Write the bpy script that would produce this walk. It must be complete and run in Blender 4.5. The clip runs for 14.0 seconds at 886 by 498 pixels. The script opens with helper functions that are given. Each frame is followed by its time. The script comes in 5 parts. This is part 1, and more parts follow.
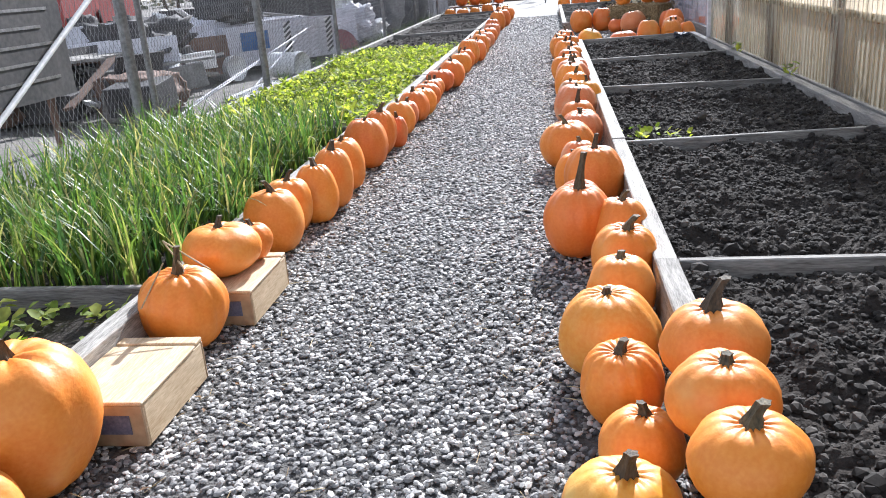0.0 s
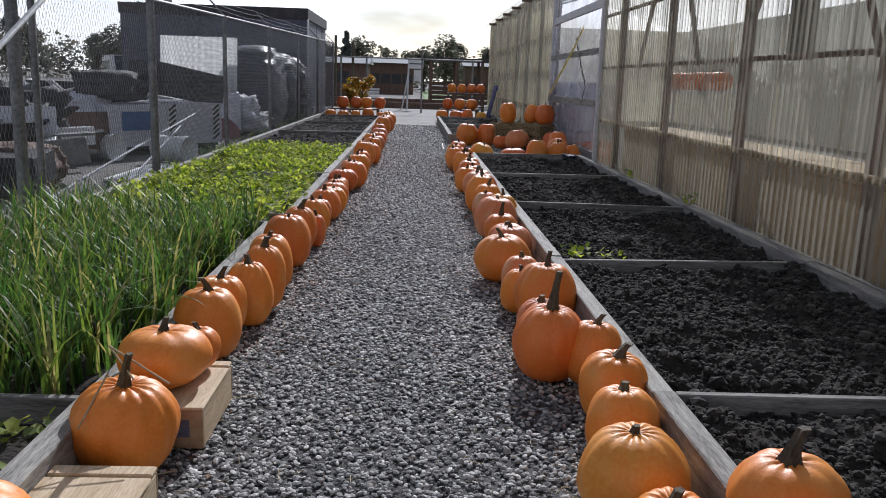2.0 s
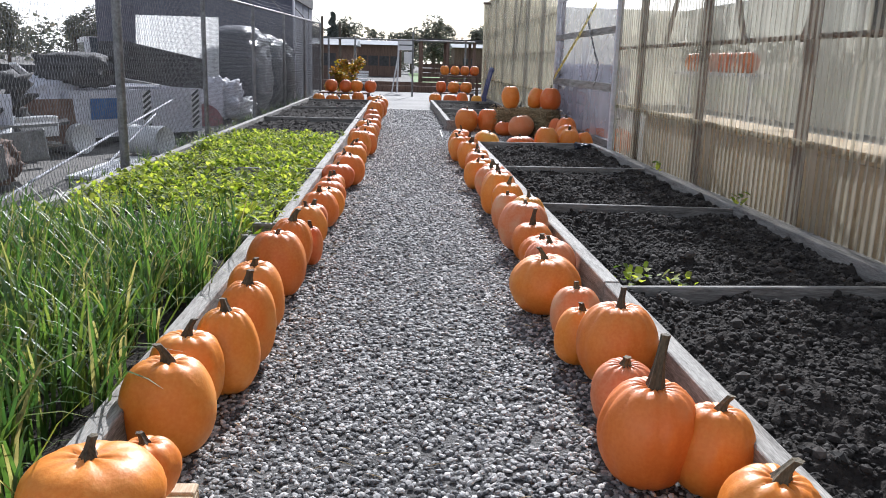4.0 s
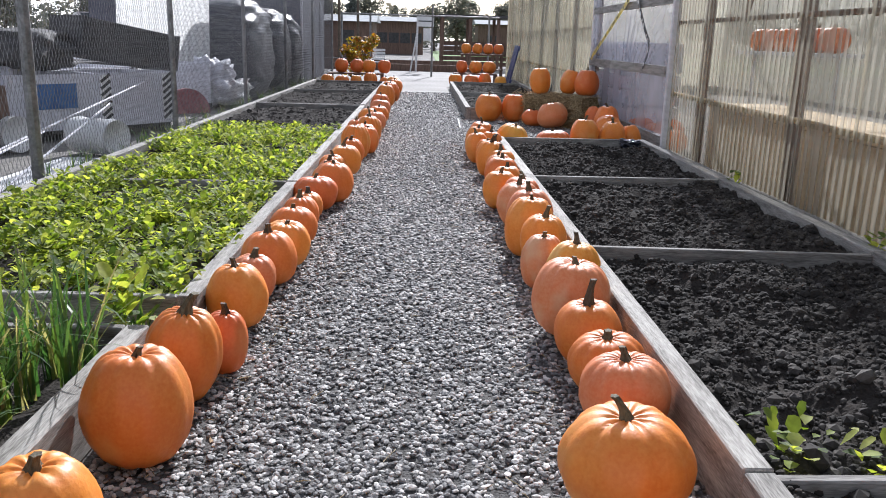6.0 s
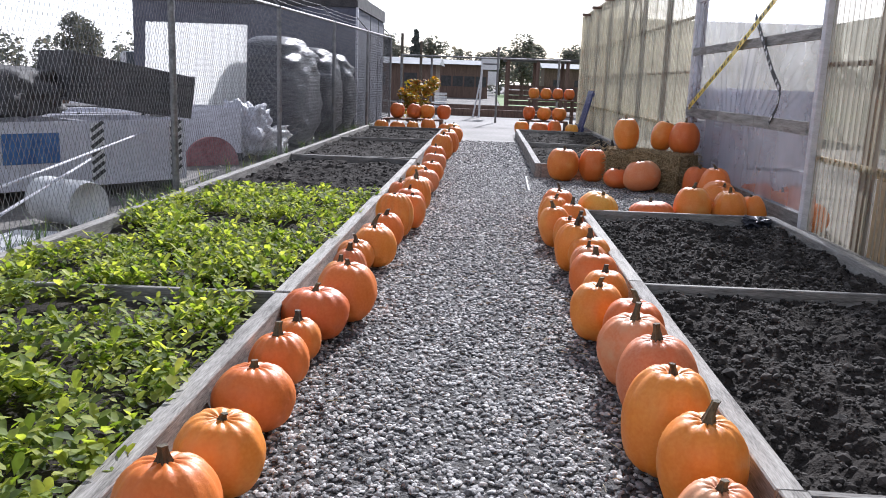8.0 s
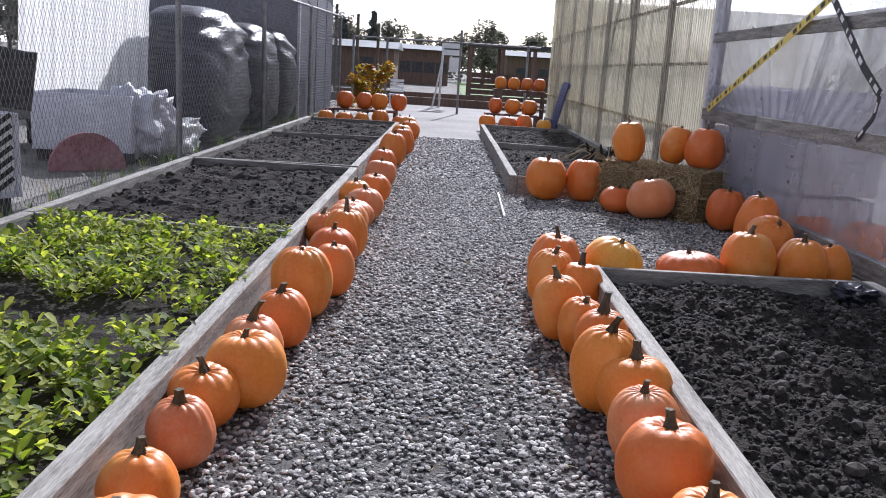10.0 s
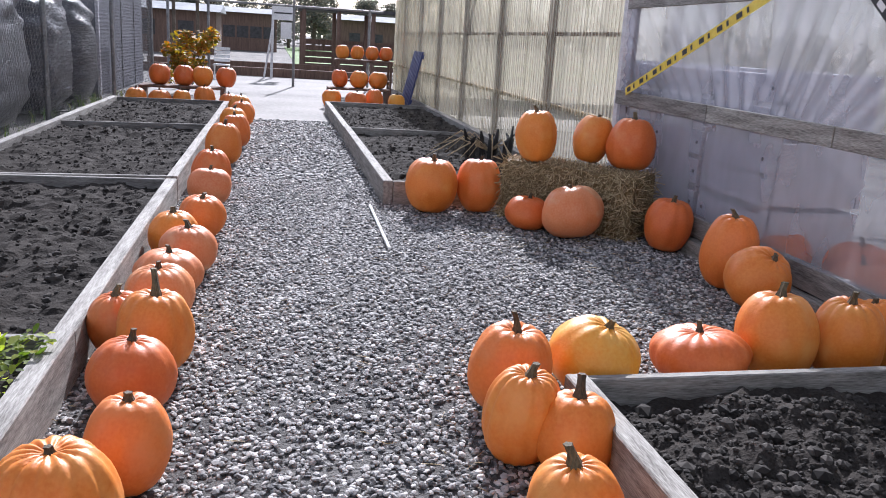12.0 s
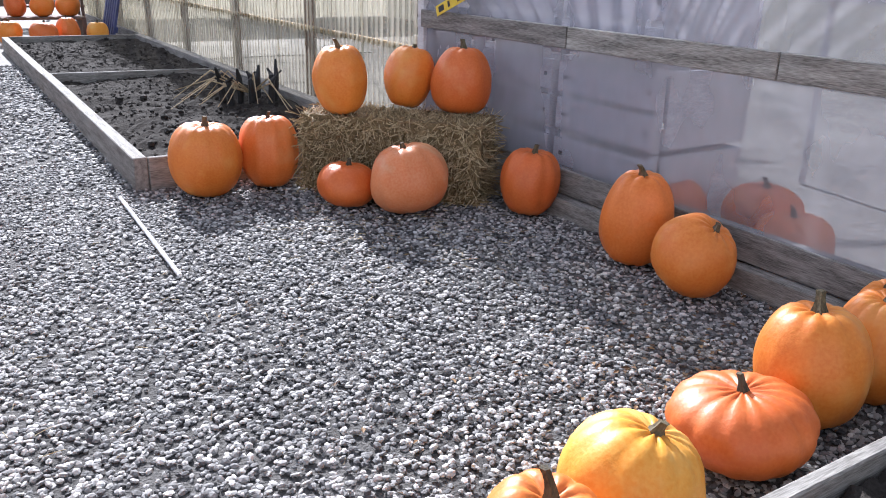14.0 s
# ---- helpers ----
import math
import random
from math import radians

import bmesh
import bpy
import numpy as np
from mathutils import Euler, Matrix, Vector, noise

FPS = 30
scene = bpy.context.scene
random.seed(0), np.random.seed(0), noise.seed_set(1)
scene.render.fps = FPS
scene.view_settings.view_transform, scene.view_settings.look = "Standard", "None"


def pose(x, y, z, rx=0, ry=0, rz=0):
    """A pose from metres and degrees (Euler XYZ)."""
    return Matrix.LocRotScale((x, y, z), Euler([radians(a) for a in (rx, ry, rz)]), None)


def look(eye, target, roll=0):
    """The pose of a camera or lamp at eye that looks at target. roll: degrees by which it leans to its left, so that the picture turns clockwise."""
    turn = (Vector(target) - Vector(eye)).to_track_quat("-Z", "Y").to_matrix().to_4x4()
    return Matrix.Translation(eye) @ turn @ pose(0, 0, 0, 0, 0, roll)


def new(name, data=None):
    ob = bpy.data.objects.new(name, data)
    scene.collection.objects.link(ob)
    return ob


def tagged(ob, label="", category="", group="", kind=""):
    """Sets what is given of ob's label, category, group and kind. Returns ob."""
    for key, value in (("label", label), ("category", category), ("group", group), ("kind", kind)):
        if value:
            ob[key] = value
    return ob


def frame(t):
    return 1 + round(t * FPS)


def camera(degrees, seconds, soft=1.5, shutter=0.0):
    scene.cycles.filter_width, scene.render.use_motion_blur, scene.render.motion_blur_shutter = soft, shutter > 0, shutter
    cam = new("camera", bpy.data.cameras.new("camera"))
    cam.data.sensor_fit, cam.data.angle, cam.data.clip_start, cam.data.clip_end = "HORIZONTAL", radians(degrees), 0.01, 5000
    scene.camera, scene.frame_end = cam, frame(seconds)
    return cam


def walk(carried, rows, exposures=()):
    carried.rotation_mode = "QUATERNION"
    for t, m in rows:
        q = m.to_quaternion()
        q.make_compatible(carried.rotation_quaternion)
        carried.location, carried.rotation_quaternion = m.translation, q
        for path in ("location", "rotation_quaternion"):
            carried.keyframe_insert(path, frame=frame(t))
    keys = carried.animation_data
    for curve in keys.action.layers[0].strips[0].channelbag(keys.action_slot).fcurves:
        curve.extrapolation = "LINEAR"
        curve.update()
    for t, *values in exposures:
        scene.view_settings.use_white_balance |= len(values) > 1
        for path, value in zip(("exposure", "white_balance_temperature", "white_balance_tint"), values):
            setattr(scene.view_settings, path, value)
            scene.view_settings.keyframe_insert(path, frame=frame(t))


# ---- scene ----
cam = camera(57.5, 14.0, 1.0)
PATH = [
    (0, (0.052, -0.003, 1.435), (-0.233, 1.871, 0.795), -4.6),
    (0.5, (-0.138, 0.177, 1.409), (-0.267, 2.133, 1.012), -2.1),
    (1, (-0.28, 0.242, 1.422), (-0.283, 2.226, 1.17), -1.1),
    (1.5, (-0.439, 0.247, 1.434), (-0.348, 2.225, 1.148), -0.5),
    (2, (-0.537, 0.273, 1.427), (-0.455, 2.229, 1.019), 1.9),
    (2.5, (-0.579, 0.405, 1.409), (-0.523, 2.35, 0.947), 1.8),
    (3, (-0.633, 0.734, 1.419), (-0.622, 2.675, 0.934), 1.4),
    (3.5, (-0.715, 1.077, 1.412), (-0.674, 3.019, 0.935), 1.5),
    (4, (-0.733, 1.471, 1.424), (-0.619, 3.417, 0.975), 1.7),
    (4.2, (-0.716, 1.644, 1.43), (-0.598, 3.606, 1.059), 2.1),
    (6.3, (-0.513, 4.143, 1.438), (-0.488, 6.072, 0.911), 1.3),
    (6.5, (-0.517, 4.398, 1.407), (-0.546, 6.324, 0.866), 1.0),
    (7, (-0.502, 4.922, 1.411), (-0.609, 6.838, 0.847), 0.6),
    (7.5, (-0.524, 5.592, 1.415), (-0.607, 7.526, 0.911), 1.0),
    (8, (-0.507, 6.195, 1.442), (-0.6, 8.151, 1.034), 2.2),
    (8.2, (-0.497, 6.477, 1.431), (-0.602, 8.44, 1.065), 3.0),
    (10.3, (-0.561, 9.436, 1.472), (-0.534, 11.384, 1.017), 3.9),
    (10.5, (-0.575, 9.681, 1.489), (-0.546, 11.626, 1.022), 4.2),
    (11, (-0.656, 10.319, 1.5), (-0.571, 12.258, 1.015), 3.4),
    (11.5, (-0.658, 10.905, 1.482), (-0.368, 12.819, 0.979), 4.2),
    (12, (-0.737, 11.412, 1.526), (-0.325, 13.306, 1.033), 3.6),
    (12.5, (-0.823, 11.918, 1.53), (-0.039, 13.685, 1.014), 2.5),
    (13, (-0.822, 12.392, 1.535), (0.166, 14.038, 0.972), 2.6),
    (13.5, (-0.85, 12.87, 1.537), (0.2, 14.457, 0.921), 1.6),
    (14, (-0.798, 13.291, 1.542), (0.213, 14.881, 0.872), 1.5),
]
EXPOSURES = [(0.0, 1.05, 5850, 13), (0.5, 0.9, 5850, 13), (1.0, 0.15, 5850, 13), (1.5, -0.58, 5850, 13), (2.0, -0.36, 5850, 14), (2.5, 0.02, 5850, 14), (3.0, 0.22, 5850, 13), (4.0, 0.45, 5850, 13), (6.5, 0.58, 5900, 15), (7.5, 0.82, 5900, 16), (8.0, 0.48, 5850, 16), (10.5, 0.28, 5800, 18), (11.0, 0.42, 5800, 18), (11.5, 0.54, 5800, 19), (12.5, 0.78, 5800, 17), (14.0, 0.98, 5800, 16)]
walk(cam, [(t, look(eye, target, roll)) for t, eye, target, roll in PATH], EXPOSURES)

# ---- world and sun ----
SUN_AZ, SUN_EL = 10.0, 32.0   # degrees: from +y towards +x, and up
world = bpy.data.worlds.new("sky")
scene.world = world
world.use_nodes = True
wn, wl = world.node_tree.nodes, world.node_tree.links
sky = wn.new("ShaderNodeTexSky")
sky.sky_type, sky.sun_disc = "NISHITA", False
sky.sun_elevation, sky.sun_rotation = radians(SUN_EL), radians(SUN_AZ)
sky.air_density, sky.dust_density = 1.0, 0.8
coord = wn.new("ShaderNodeTexCoord")
stretch = wn.new("ShaderNodeMapping")
stretch.inputs["Scale"].default_value = (1.0, 1.0, 3.2)
puffs = wn.new("ShaderNodeTexNoise")
puffs.inputs["Scale"].default_value, puffs.inputs["Detail"].default_value = 2.2, 5
ramp = wn.new("ShaderNodeValToRGB")
ramp.color_ramp.elements[0].position, ramp.color_ramp.elements[1].position = 0.36, 0.52
clouds = wn.new("ShaderNodeMixRGB")
haze = wn.new("ShaderNodeHueSaturation")
haze.inputs["Saturation"].default_value, haze.inputs["Value"].default_value = 0.12, 2.1
wl.new(sky.outputs["Color"], haze.inputs["Color"])
wl.new(haze.outputs["Color"], clouds.inputs[2])
wl.new(coord.outputs["Generated"], stretch.inputs["Vector"])
wl.new(stretch.outputs["Vector"], puffs.inputs["Vector"])
wl.new(puffs.outputs["Fac"], ramp.inputs["Fac"])
wl.new(ramp.outputs["Color"], clouds.inputs[0])
wl.new(sky.outputs["Color"], clouds.inputs[1])
wl.new(clouds.outputs["Color"], wn["Background"].inputs["Color"])
wn["Background"].inputs["Strength"].default_value = 0.075
sun = new("sun", bpy.data.lights.new("sun", "SUN"))
sun.data.energy, sun.data.angle, sun.data.color = 5.0, radians(0.6), (1.0, 0.97, 0.91)
az, el = radians(SUN_AZ), radians(SUN_EL)
sun.matrix_world = look((20 * math.sin(az), 20 * math.cos(az), 20 * math.tan(el)), (0, 0, 0))

# ---- materials ----
def mat(name, dark, light, scale=8.0, rough=0.7, bump=0.3, stretch=(1, 1, 1), metal=0.0, fine=6.0, dist=0.01, random_tint=0.0, spread=(0.35, 0.65), coat=0.0):
    """Noise at two scales between two colours, with relief."""
    m = bpy.data.materials.new(name)
    m.use_nodes = True
    n, l = m.node_tree.nodes, m.node_tree.links
    b = n["Principled BSDF"]
    tc = n.new("ShaderNodeTexCoord")
    mp = n.new("ShaderNodeMapping")
    mp.inputs["Scale"].default_value = stretch
    l.new(tc.outputs["Object"], mp.inputs["Vector"])
    big = n.new("ShaderNodeTexNoise")
    big.inputs["Scale"].default_value, big.inputs["Detail"].default_value = scale, 4
    small = n.new("ShaderNodeTexNoise")
    small.inputs["Scale"].default_value, small.inputs["Detail"].default_value = scale * fine, 5
    l.new(mp.outputs["Vector"], big.inputs["Vector"])
    l.new(mp.outputs["Vector"], small.inputs["Vector"])
    add = n.new("ShaderNodeMath")
    add.operation = "MULTIPLY_ADD"
    add.inputs[1].default_value = 0.5
    half = n.new("ShaderNodeMath")
    half.operation = "MULTIPLY"
    half.inputs[1].default_value = 0.5
    l.new(small.outputs["Fac"], half.inputs[0])
    l.new(big.outputs["Fac"], add.inputs[0])
    l.new(half.outputs[0], add.inputs[2])
    r = n.new("ShaderNodeValToRGB")
    r.color_ramp.elements[0].position, r.color_ramp.elements[1].position = spread
    r.color_ramp.elements[0].color, r.color_ramp.elements[1].color = (*dark, 1), (*light, 1)
    l.new(add.outputs[0], r.inputs["Fac"])
    out = r.outputs["Color"]
    if random_tint:
        info = n.new("ShaderNodeObjectInfo")
        hsv = n.new("ShaderNodeHueSaturation")
        for socket, low, high in (("Value", 1 - random_tint, 1 + random_tint), ("Hue", 0.5 - random_tint * 0.05, 0.5 + random_tint * 0.05)):
            mr = n.new("ShaderNodeMapRange")
            mr.inputs["To Min"].default_value, mr.inputs["To Max"].default_value = low, high
            l.new(info.outputs["Random"], mr.inputs["Value"])
            l.new(mr.outputs["Result"], hsv.inputs[socket])
        l.new(out, hsv.inputs["Color"])
        out = hsv.outputs["Color"]
    l.new(out, b.inputs["Base Color"])
    bp = n.new("ShaderNodeBump")
    bp.inputs["Strength"].default_value, bp.inputs["Distance"].default_value = bump, dist
    l.new(add.outputs[0], bp.inputs["Height"])
    l.new(bp.outputs["Normal"], b.inputs["Normal"])
    b.inputs["Roughness"].default_value, b.inputs["Metallic"].default_value = rough, metal
    b.inputs["Coat Weight"].default_value = coat
    return m


def island_mat(name, stops, rough=0.8, bump=0.4, scale=60.0, through_light=0.0):
    """Colour by piece of a joined mesh, with fine grain; through_light lets leaves glow against the sun."""
    m = bpy.data.materials.new(name)
    m.use_nodes = True
    n, l = m.node_tree.nodes, m.node_tree.links
    b = n["Principled BSDF"]
    geo = n.new("ShaderNodeNewGeometry")
    r = n.new("ShaderNodeValToRGB")
    while len(r.color_ramp.elements) < len(stops):
        r.color_ramp.elements.new(0.5)
    for e, (p, c) in zip(r.color_ramp.elements, stops):
        e.position, e.color = p, (*c, 1)
    l.new(geo.outputs["Random Per Island"], r.inputs["Fac"])
    tc = n.new("ShaderNodeTexCoord")
    ns = n.new("ShaderNodeTexNoise")
    ns.inputs["Scale"].default_value = scale
    l.new(tc.outputs["Object"], ns.inputs["Vector"])
    mul = n.new("ShaderNodeMixRGB")
    mul.blend_type = "MULTIPLY"
    mul.inputs[0].default_value = 0.6
    l.new(r.outputs["Color"], mul.inputs[1])
    lift = n.new("ShaderNodeValToRGB")
    lift.color_ramp.elements[0].position, lift.color_ramp.elements[1].position = 0.3, 0.65
    lift.color_ramp.elements[0].color, lift.color_ramp.elements[1].color = (0.45, 0.45, 0.45, 1), (1, 1, 1, 1)
    l.new(ns.outputs["Fac"], lift.inputs["Fac"])
    l.new(lift.outputs["Color"], mul.inputs[2])
    l.new(mul.outputs["Color"], b.inputs["Base Color"])
    bp = n.new("ShaderNodeBump")
    bp.inputs["Strength"].default_value, bp.inputs["Distance"].default_value = bump, 0.004
    l.new(ns.outputs["Fac"], bp.inputs["Height"])
    l.new(bp.outputs["Normal"], b.inputs["Normal"])
    b.inputs["Roughness"].default_value = rough
    if through_light:
        tr = n.new("ShaderNodeBsdfTranslucent")
        mix = n.new("ShaderNodeMixShader")
        mix.inputs[0].default_value = through_light
        bright = n.new("ShaderNodeHueSaturation")
        bright.inputs["Value"].default_value, bright.inputs["Saturation"].default_value = 1.9, 1.15
        l.new(mul.outputs["Color"], bright.inputs["Color"])
        l.new(bright.outputs["Color"], tr.inputs["Color"])
        l.new(b.outputs[0], mix.inputs[1])
        l.new(tr.outputs[0], mix.inputs[2])
        l.new(mix.outputs[0], n["Material Output"].inputs["Surface"])
    return m


def sheet_mat(name, tint, clear, streak_scale, low, high, rough=0.25, stretch=(1, 1, 0.05), ribs=0.0):
    """A sheet of plastic: in part clear, in part milky, glossy, dirty in streaks."""
    m = bpy.data.materials.new(name)
    m.use_nodes = True
    n, l = m.node_tree.nodes, m.node_tree.links
    b = n["Principled BSDF"]
    b.inputs["Base Color"].default_value = (*tint, 1)
    b.inputs["Roughness"].default_value = rough
    tr = n.new("ShaderNodeBsdfTransparent")
    tr.inputs["Color"].default_value = (*clear, 1)
    tl = n.new("ShaderNodeBsdfTranslucent")
    tl.inputs["Color"].default_value = (*tint, 1)
    body = n.new("ShaderNodeMixShader")
    body.inputs[0].default_value = 0.6
    l.new(b.outputs[0], body.inputs[1])
    l.new(tl.outputs[0], body.inputs[2])
    tc = n.new("ShaderNodeTexCoord")
    mp = n.new("ShaderNodeMapping")
    mp.inputs["Scale"].default_value = stretch
    ns = n.new("ShaderNodeTexNoise")
    ns.inputs["Scale"].default_value, ns.inputs["Detail"].default_value = streak_scale, 4
    l.new(tc.outputs["Object"], mp.inputs["Vector"])
    l.new(mp.outputs["Vector"], ns.inputs["Vector"])
    mr = n.new("ShaderNodeMapRange")
    mr.inputs["From Min"].default_value, mr.inputs["From Max"].default_value = 0.3, 0.7
    mr.inputs["To Min"].default_value, mr.inputs["To Max"].default_value = low, high
    l.new(ns.outputs["Fac"], mr.inputs["Value"])
    mix = n.new("ShaderNodeMixShader")
    amount = mr.outputs["Result"]
    if ribs:
        axes = n.new("ShaderNodeSeparateXYZ")
        l.new(tc.outputs["Object"], axes.inputs[0])
        turn = n.new("ShaderNodeMath")
        turn.operation = "MULTIPLY"
        turn.inputs[1].default_value = 2 * math.pi / ribs
        l.new(axes.outputs["Y"], turn.inputs[0])
        wave = n.new("ShaderNodeMath")
        wave.operation = "COSINE"
        l.new(turn.outputs[0], wave.inputs[0])
        total = n.new("ShaderNodeMath")
        total.operation = "MULTIPLY_ADD"
        total.use_clamp = True
        total.inputs[1].default_value = 0.2
        l.new(wave.outputs[0], total.inputs[0])
        l.new(amount, total.inputs[2])
        amount = total.outputs[0]
    l.new(amount, mix.inputs[0])
    l.new(tr.outputs[0], mix.inputs[1])
    l.new(body.outputs[0], mix.inputs[2])
    l.new(mix.outputs[0], n["Material Output"].inputs["Surface"])
    return m


def pumpkin_mat(name, skin, pale, blotch):
    """Orange rind: paler ridges, small freckles, a dull wax shine."""
    m = mat(name, skin, pale, scale=5, rough=0.47, bump=0.5, fine=14, dist=0.005, random_tint=0.1, spread=(0.38, 0.72))
    n, l = m.node_tree.nodes, m.node_tree.links
    b = n["Principled BSDF"]
    old = b.inputs["Base Color"].links[0].from_socket
    tc = n.new("ShaderNodeTexCoord")
    info = n.new("ShaderNodeObjectInfo")
    shift = n.new("ShaderNodeVectorMath")
    shift.operation = "ADD"
    l.new(tc.outputs["Object"], shift.inputs[0])
    l.new(info.outputs["Random"], shift.inputs[1])
    ns = n.new("ShaderNodeTexNoise")
    ns.inputs["Scale"].default_value, ns.inputs["Detail"].default_value = 4.5, 6
    l.new(shift.outputs[0], ns.inputs["Vector"])
    r = n.new("ShaderNodeValToRGB")
    r.color_ramp.elements[0].position, r.color_ramp.elements[1].position = 0.54, 0.72
    r.color_ramp.elements[0].color, r.color_ramp.elements[1].color = (0, 0, 0, 1), (0.7, 0.7, 0.7, 1)
    l.new(ns.outputs["Fac"], r.inputs["Fac"])
    mix = n.new("ShaderNodeMixRGB")
    mix.inputs[2].default_value = (*blotch, 1)
    l.new(r.outputs["Color"], mix.inputs[0])
    l.new(old, mix.inputs[1])
    l.new(mix.outputs["Color"], b.inputs["Base Color"])
    return m


M_GROUND = mat("packed gravel ground", (0.028, 0.026, 0.025), (0.14, 0.134, 0.128), scale=1.6, rough=0.9, bump=1.0, fine=45, dist=0.03)
M_YARD = mat("dirt yard", (0.08, 0.075, 0.07), (0.26, 0.245, 0.225), scale=0.8, rough=0.95, bump=0.7, fine=25, dist=0.04)
M_CONCRETE = mat("pale concrete yard", (0.14, 0.133, 0.125), (0.25, 0.24, 0.226), scale=0.6, rough=0.85, bump=0.3, fine=20)
M_STONE = island_mat("gravel stones", [(0.0, (0.07, 0.07, 0.075)), (0.3, (0.2, 0.197, 0.195)), (0.55, (0.34, 0.33, 0.32)), (0.8, (0.51, 0.495, 0.47)), (1.0, (0.76, 0.74, 0.71))], rough=0.72, scale=40)
M_SOIL = mat("dark garden soil", (0.011, 0.0095, 0.0085), (0.075, 0.066, 0.059), scale=5, rough=0.95, bump=1.0, fine=14, dist=0.02, spread=(0.22, 0.85))
M_SOIL.node_tree.nodes["Principled BSDF"].inputs["Specular IOR Level"].default_value = 0.12
M_CLOD = island_mat("soil crumbs", [(0.0, (0.014, 0.012, 0.01)), (0.6, (0.042, 0.036, 0.031)), (1.0, (0.1, 0.09, 0.08))], rough=0.95)
M_BOARD = mat("weathered grey timber", (0.1, 0.092, 0.082), (0.4, 0.385, 0.355), scale=5, rough=0.85, bump=0.6, stretch=(6, 0.6, 6), fine=7, dist=0.006, random_tint=0.18)
M_BOARD_X = mat("weathered timber crosswise", (0.09, 0.083, 0.074), (0.36, 0.345, 0.32), scale=5, rough=0.85, bump=0.6, stretch=(0.6, 6, 6), fine=7, dist=0.006, random_tint=0.18)
M_PLYWOOD = mat("pale crate wood", (0.42, 0.3, 0.17), (0.68, 0.55, 0.38), scale=4, rough=0.7, bump=0.25, stretch=(6, 0.7, 6), fine=8, dist=0.003)
M_CRATE_END = mat("printed crate end", (0.25, 0.16, 0.09), (0.42, 0.3, 0.18), scale=5, rough=0.7)
M_PRINT = mat("dark blue print", (0.06, 0.07, 0.13), (0.16, 0.17, 0.24), scale=20, rough=0.6)
M_SKINS = [pumpkin_mat("orange rind", (0.71, 0.19, 0.016), (0.81, 0.3, 0.05), (0.78, 0.36, 0.09)),
           pumpkin_mat("deep orange rind", (0.65, 0.14, 0.018), (0.75, 0.21, 0.045), (0.7, 0.27, 0.09)),
           pumpkin_mat("yellow orange rind", (0.76, 0.28, 0.02), (0.83, 0.42, 0.08), (0.78, 0.58, 0.2)),
           pumpkin_mat("pinkish pale orange rind", (0.68, 0.2, 0.06), (0.76, 0.33, 0.15), (0.66, 0.44, 0.26))]
M_STEM = mat("dry pumpkin stem", (0.03, 0.026, 0.015), (0.15, 0.115, 0.065), scale=25, rough=0.8, bump=0.7, stretch=(1, 1, 0.25), random_tint=0.3)
M_STEM_PALE = mat("dry pale stalk", (0.3, 0.22, 0.12), (0.55, 0.44, 0.28), scale=25, rough=0.85)
M_STRAW = island_mat("straw", [(0.0, (0.16, 0.11, 0.05)), (0.5, (0.4, 0.3, 0.15)), (1.0, (0.68, 0.56, 0.34))], rough=0.7)
M_STRAW_CORE = mat("packed straw", (0.1, 0.07, 0.03), (0.3, 0.22, 0.11), scale=25, rough=0.9, bump=1.0)
M_ONION = island_mat("onion blades", [(0.0, (0.045, 0.1, 0.03)), (0.45, (0.09, 0.16, 0.04)), (0.8, (0.16, 0.22, 0.05)), (1.0, (0.42, 0.37, 0.16))], rough=0.45, through_light=0.4, scale=20)
M_GREENS = island_mat("leafy greens", [(0.0, (0.06, 0.1, 0.02)), (0.4, (0.22, 0.29, 0.05)), (1.0, (0.5, 0.52, 0.12))], rough=0.7, through_light=0.5, scale=30)
M_SHRUB = island_mat("autumn shrub leaves", [(0.0, (0.12, 0.12, 0.03)), (0.4, (0.34, 0.24, 0.04)), (0.8, (0.45, 0.16, 0.03)), (1.0, (0.3, 0.33, 0.06))], rough=0.6, through_light=0.35)
# distant leaves and needles: aerial haze is mixed into these pale, greyed greens
M_TREE = island_mat("far foliage greyed for haze", [(0.0, (0.09, 0.1, 0.085)), (0.6, (0.15, 0.155, 0.12)), (1.0, (0.24, 0.21, 0.15))], rough=0.8, through_light=0.25, scale=3)
M_CONIFER = island_mat("haze-greyed conifer needles", [(0.0, (0.1, 0.115, 0.11)), (1.0, (0.18, 0.195, 0.17))], rough=0.8, scale=3)
M_BARK = mat("bark", (0.05, 0.04, 0.03), (0.14, 0.11, 0.085), scale=6, rough=0.95, bump=0.8)
M_GALV = mat("dull galvanised steel", (0.14, 0.14, 0.14), (0.32, 0.32, 0.32), scale=6, rough=0.5, bump=0.1, metal=0.7)
M_WIRE = mat("chain link wire", (0.13, 0.13, 0.13), (0.28, 0.28, 0.28), scale=10, rough=0.6, bump=0.0, metal=0.5)
M_POLY = sheet_mat("corrugated polycarbonate", (0.57, 0.54, 0.455), (0.9, 0.88, 0.82), 9.0, 0.2, 0.62, 0.35, (1, 1, 0.05), 0.1)
M_FARPOLY = sheet_mat("milky corrugated wall", (0.58, 0.56, 0.5), (0.85, 0.85, 0.81), 3.0, 0.5, 0.8, 0.4)
M_ROOF = sheet_mat("clear roof sheet", (0.55, 0.55, 0.54), (0.93, 0.93, 0.92), 6.0, 0.1, 0.36, 0.35)
M_FILM = sheet_mat("hazy plastic film", (0.5, 0.5, 0.56), (0.84, 0.85, 0.9), 1.6, 0.26, 0.54, 0.12, (1, 1, 0.5))
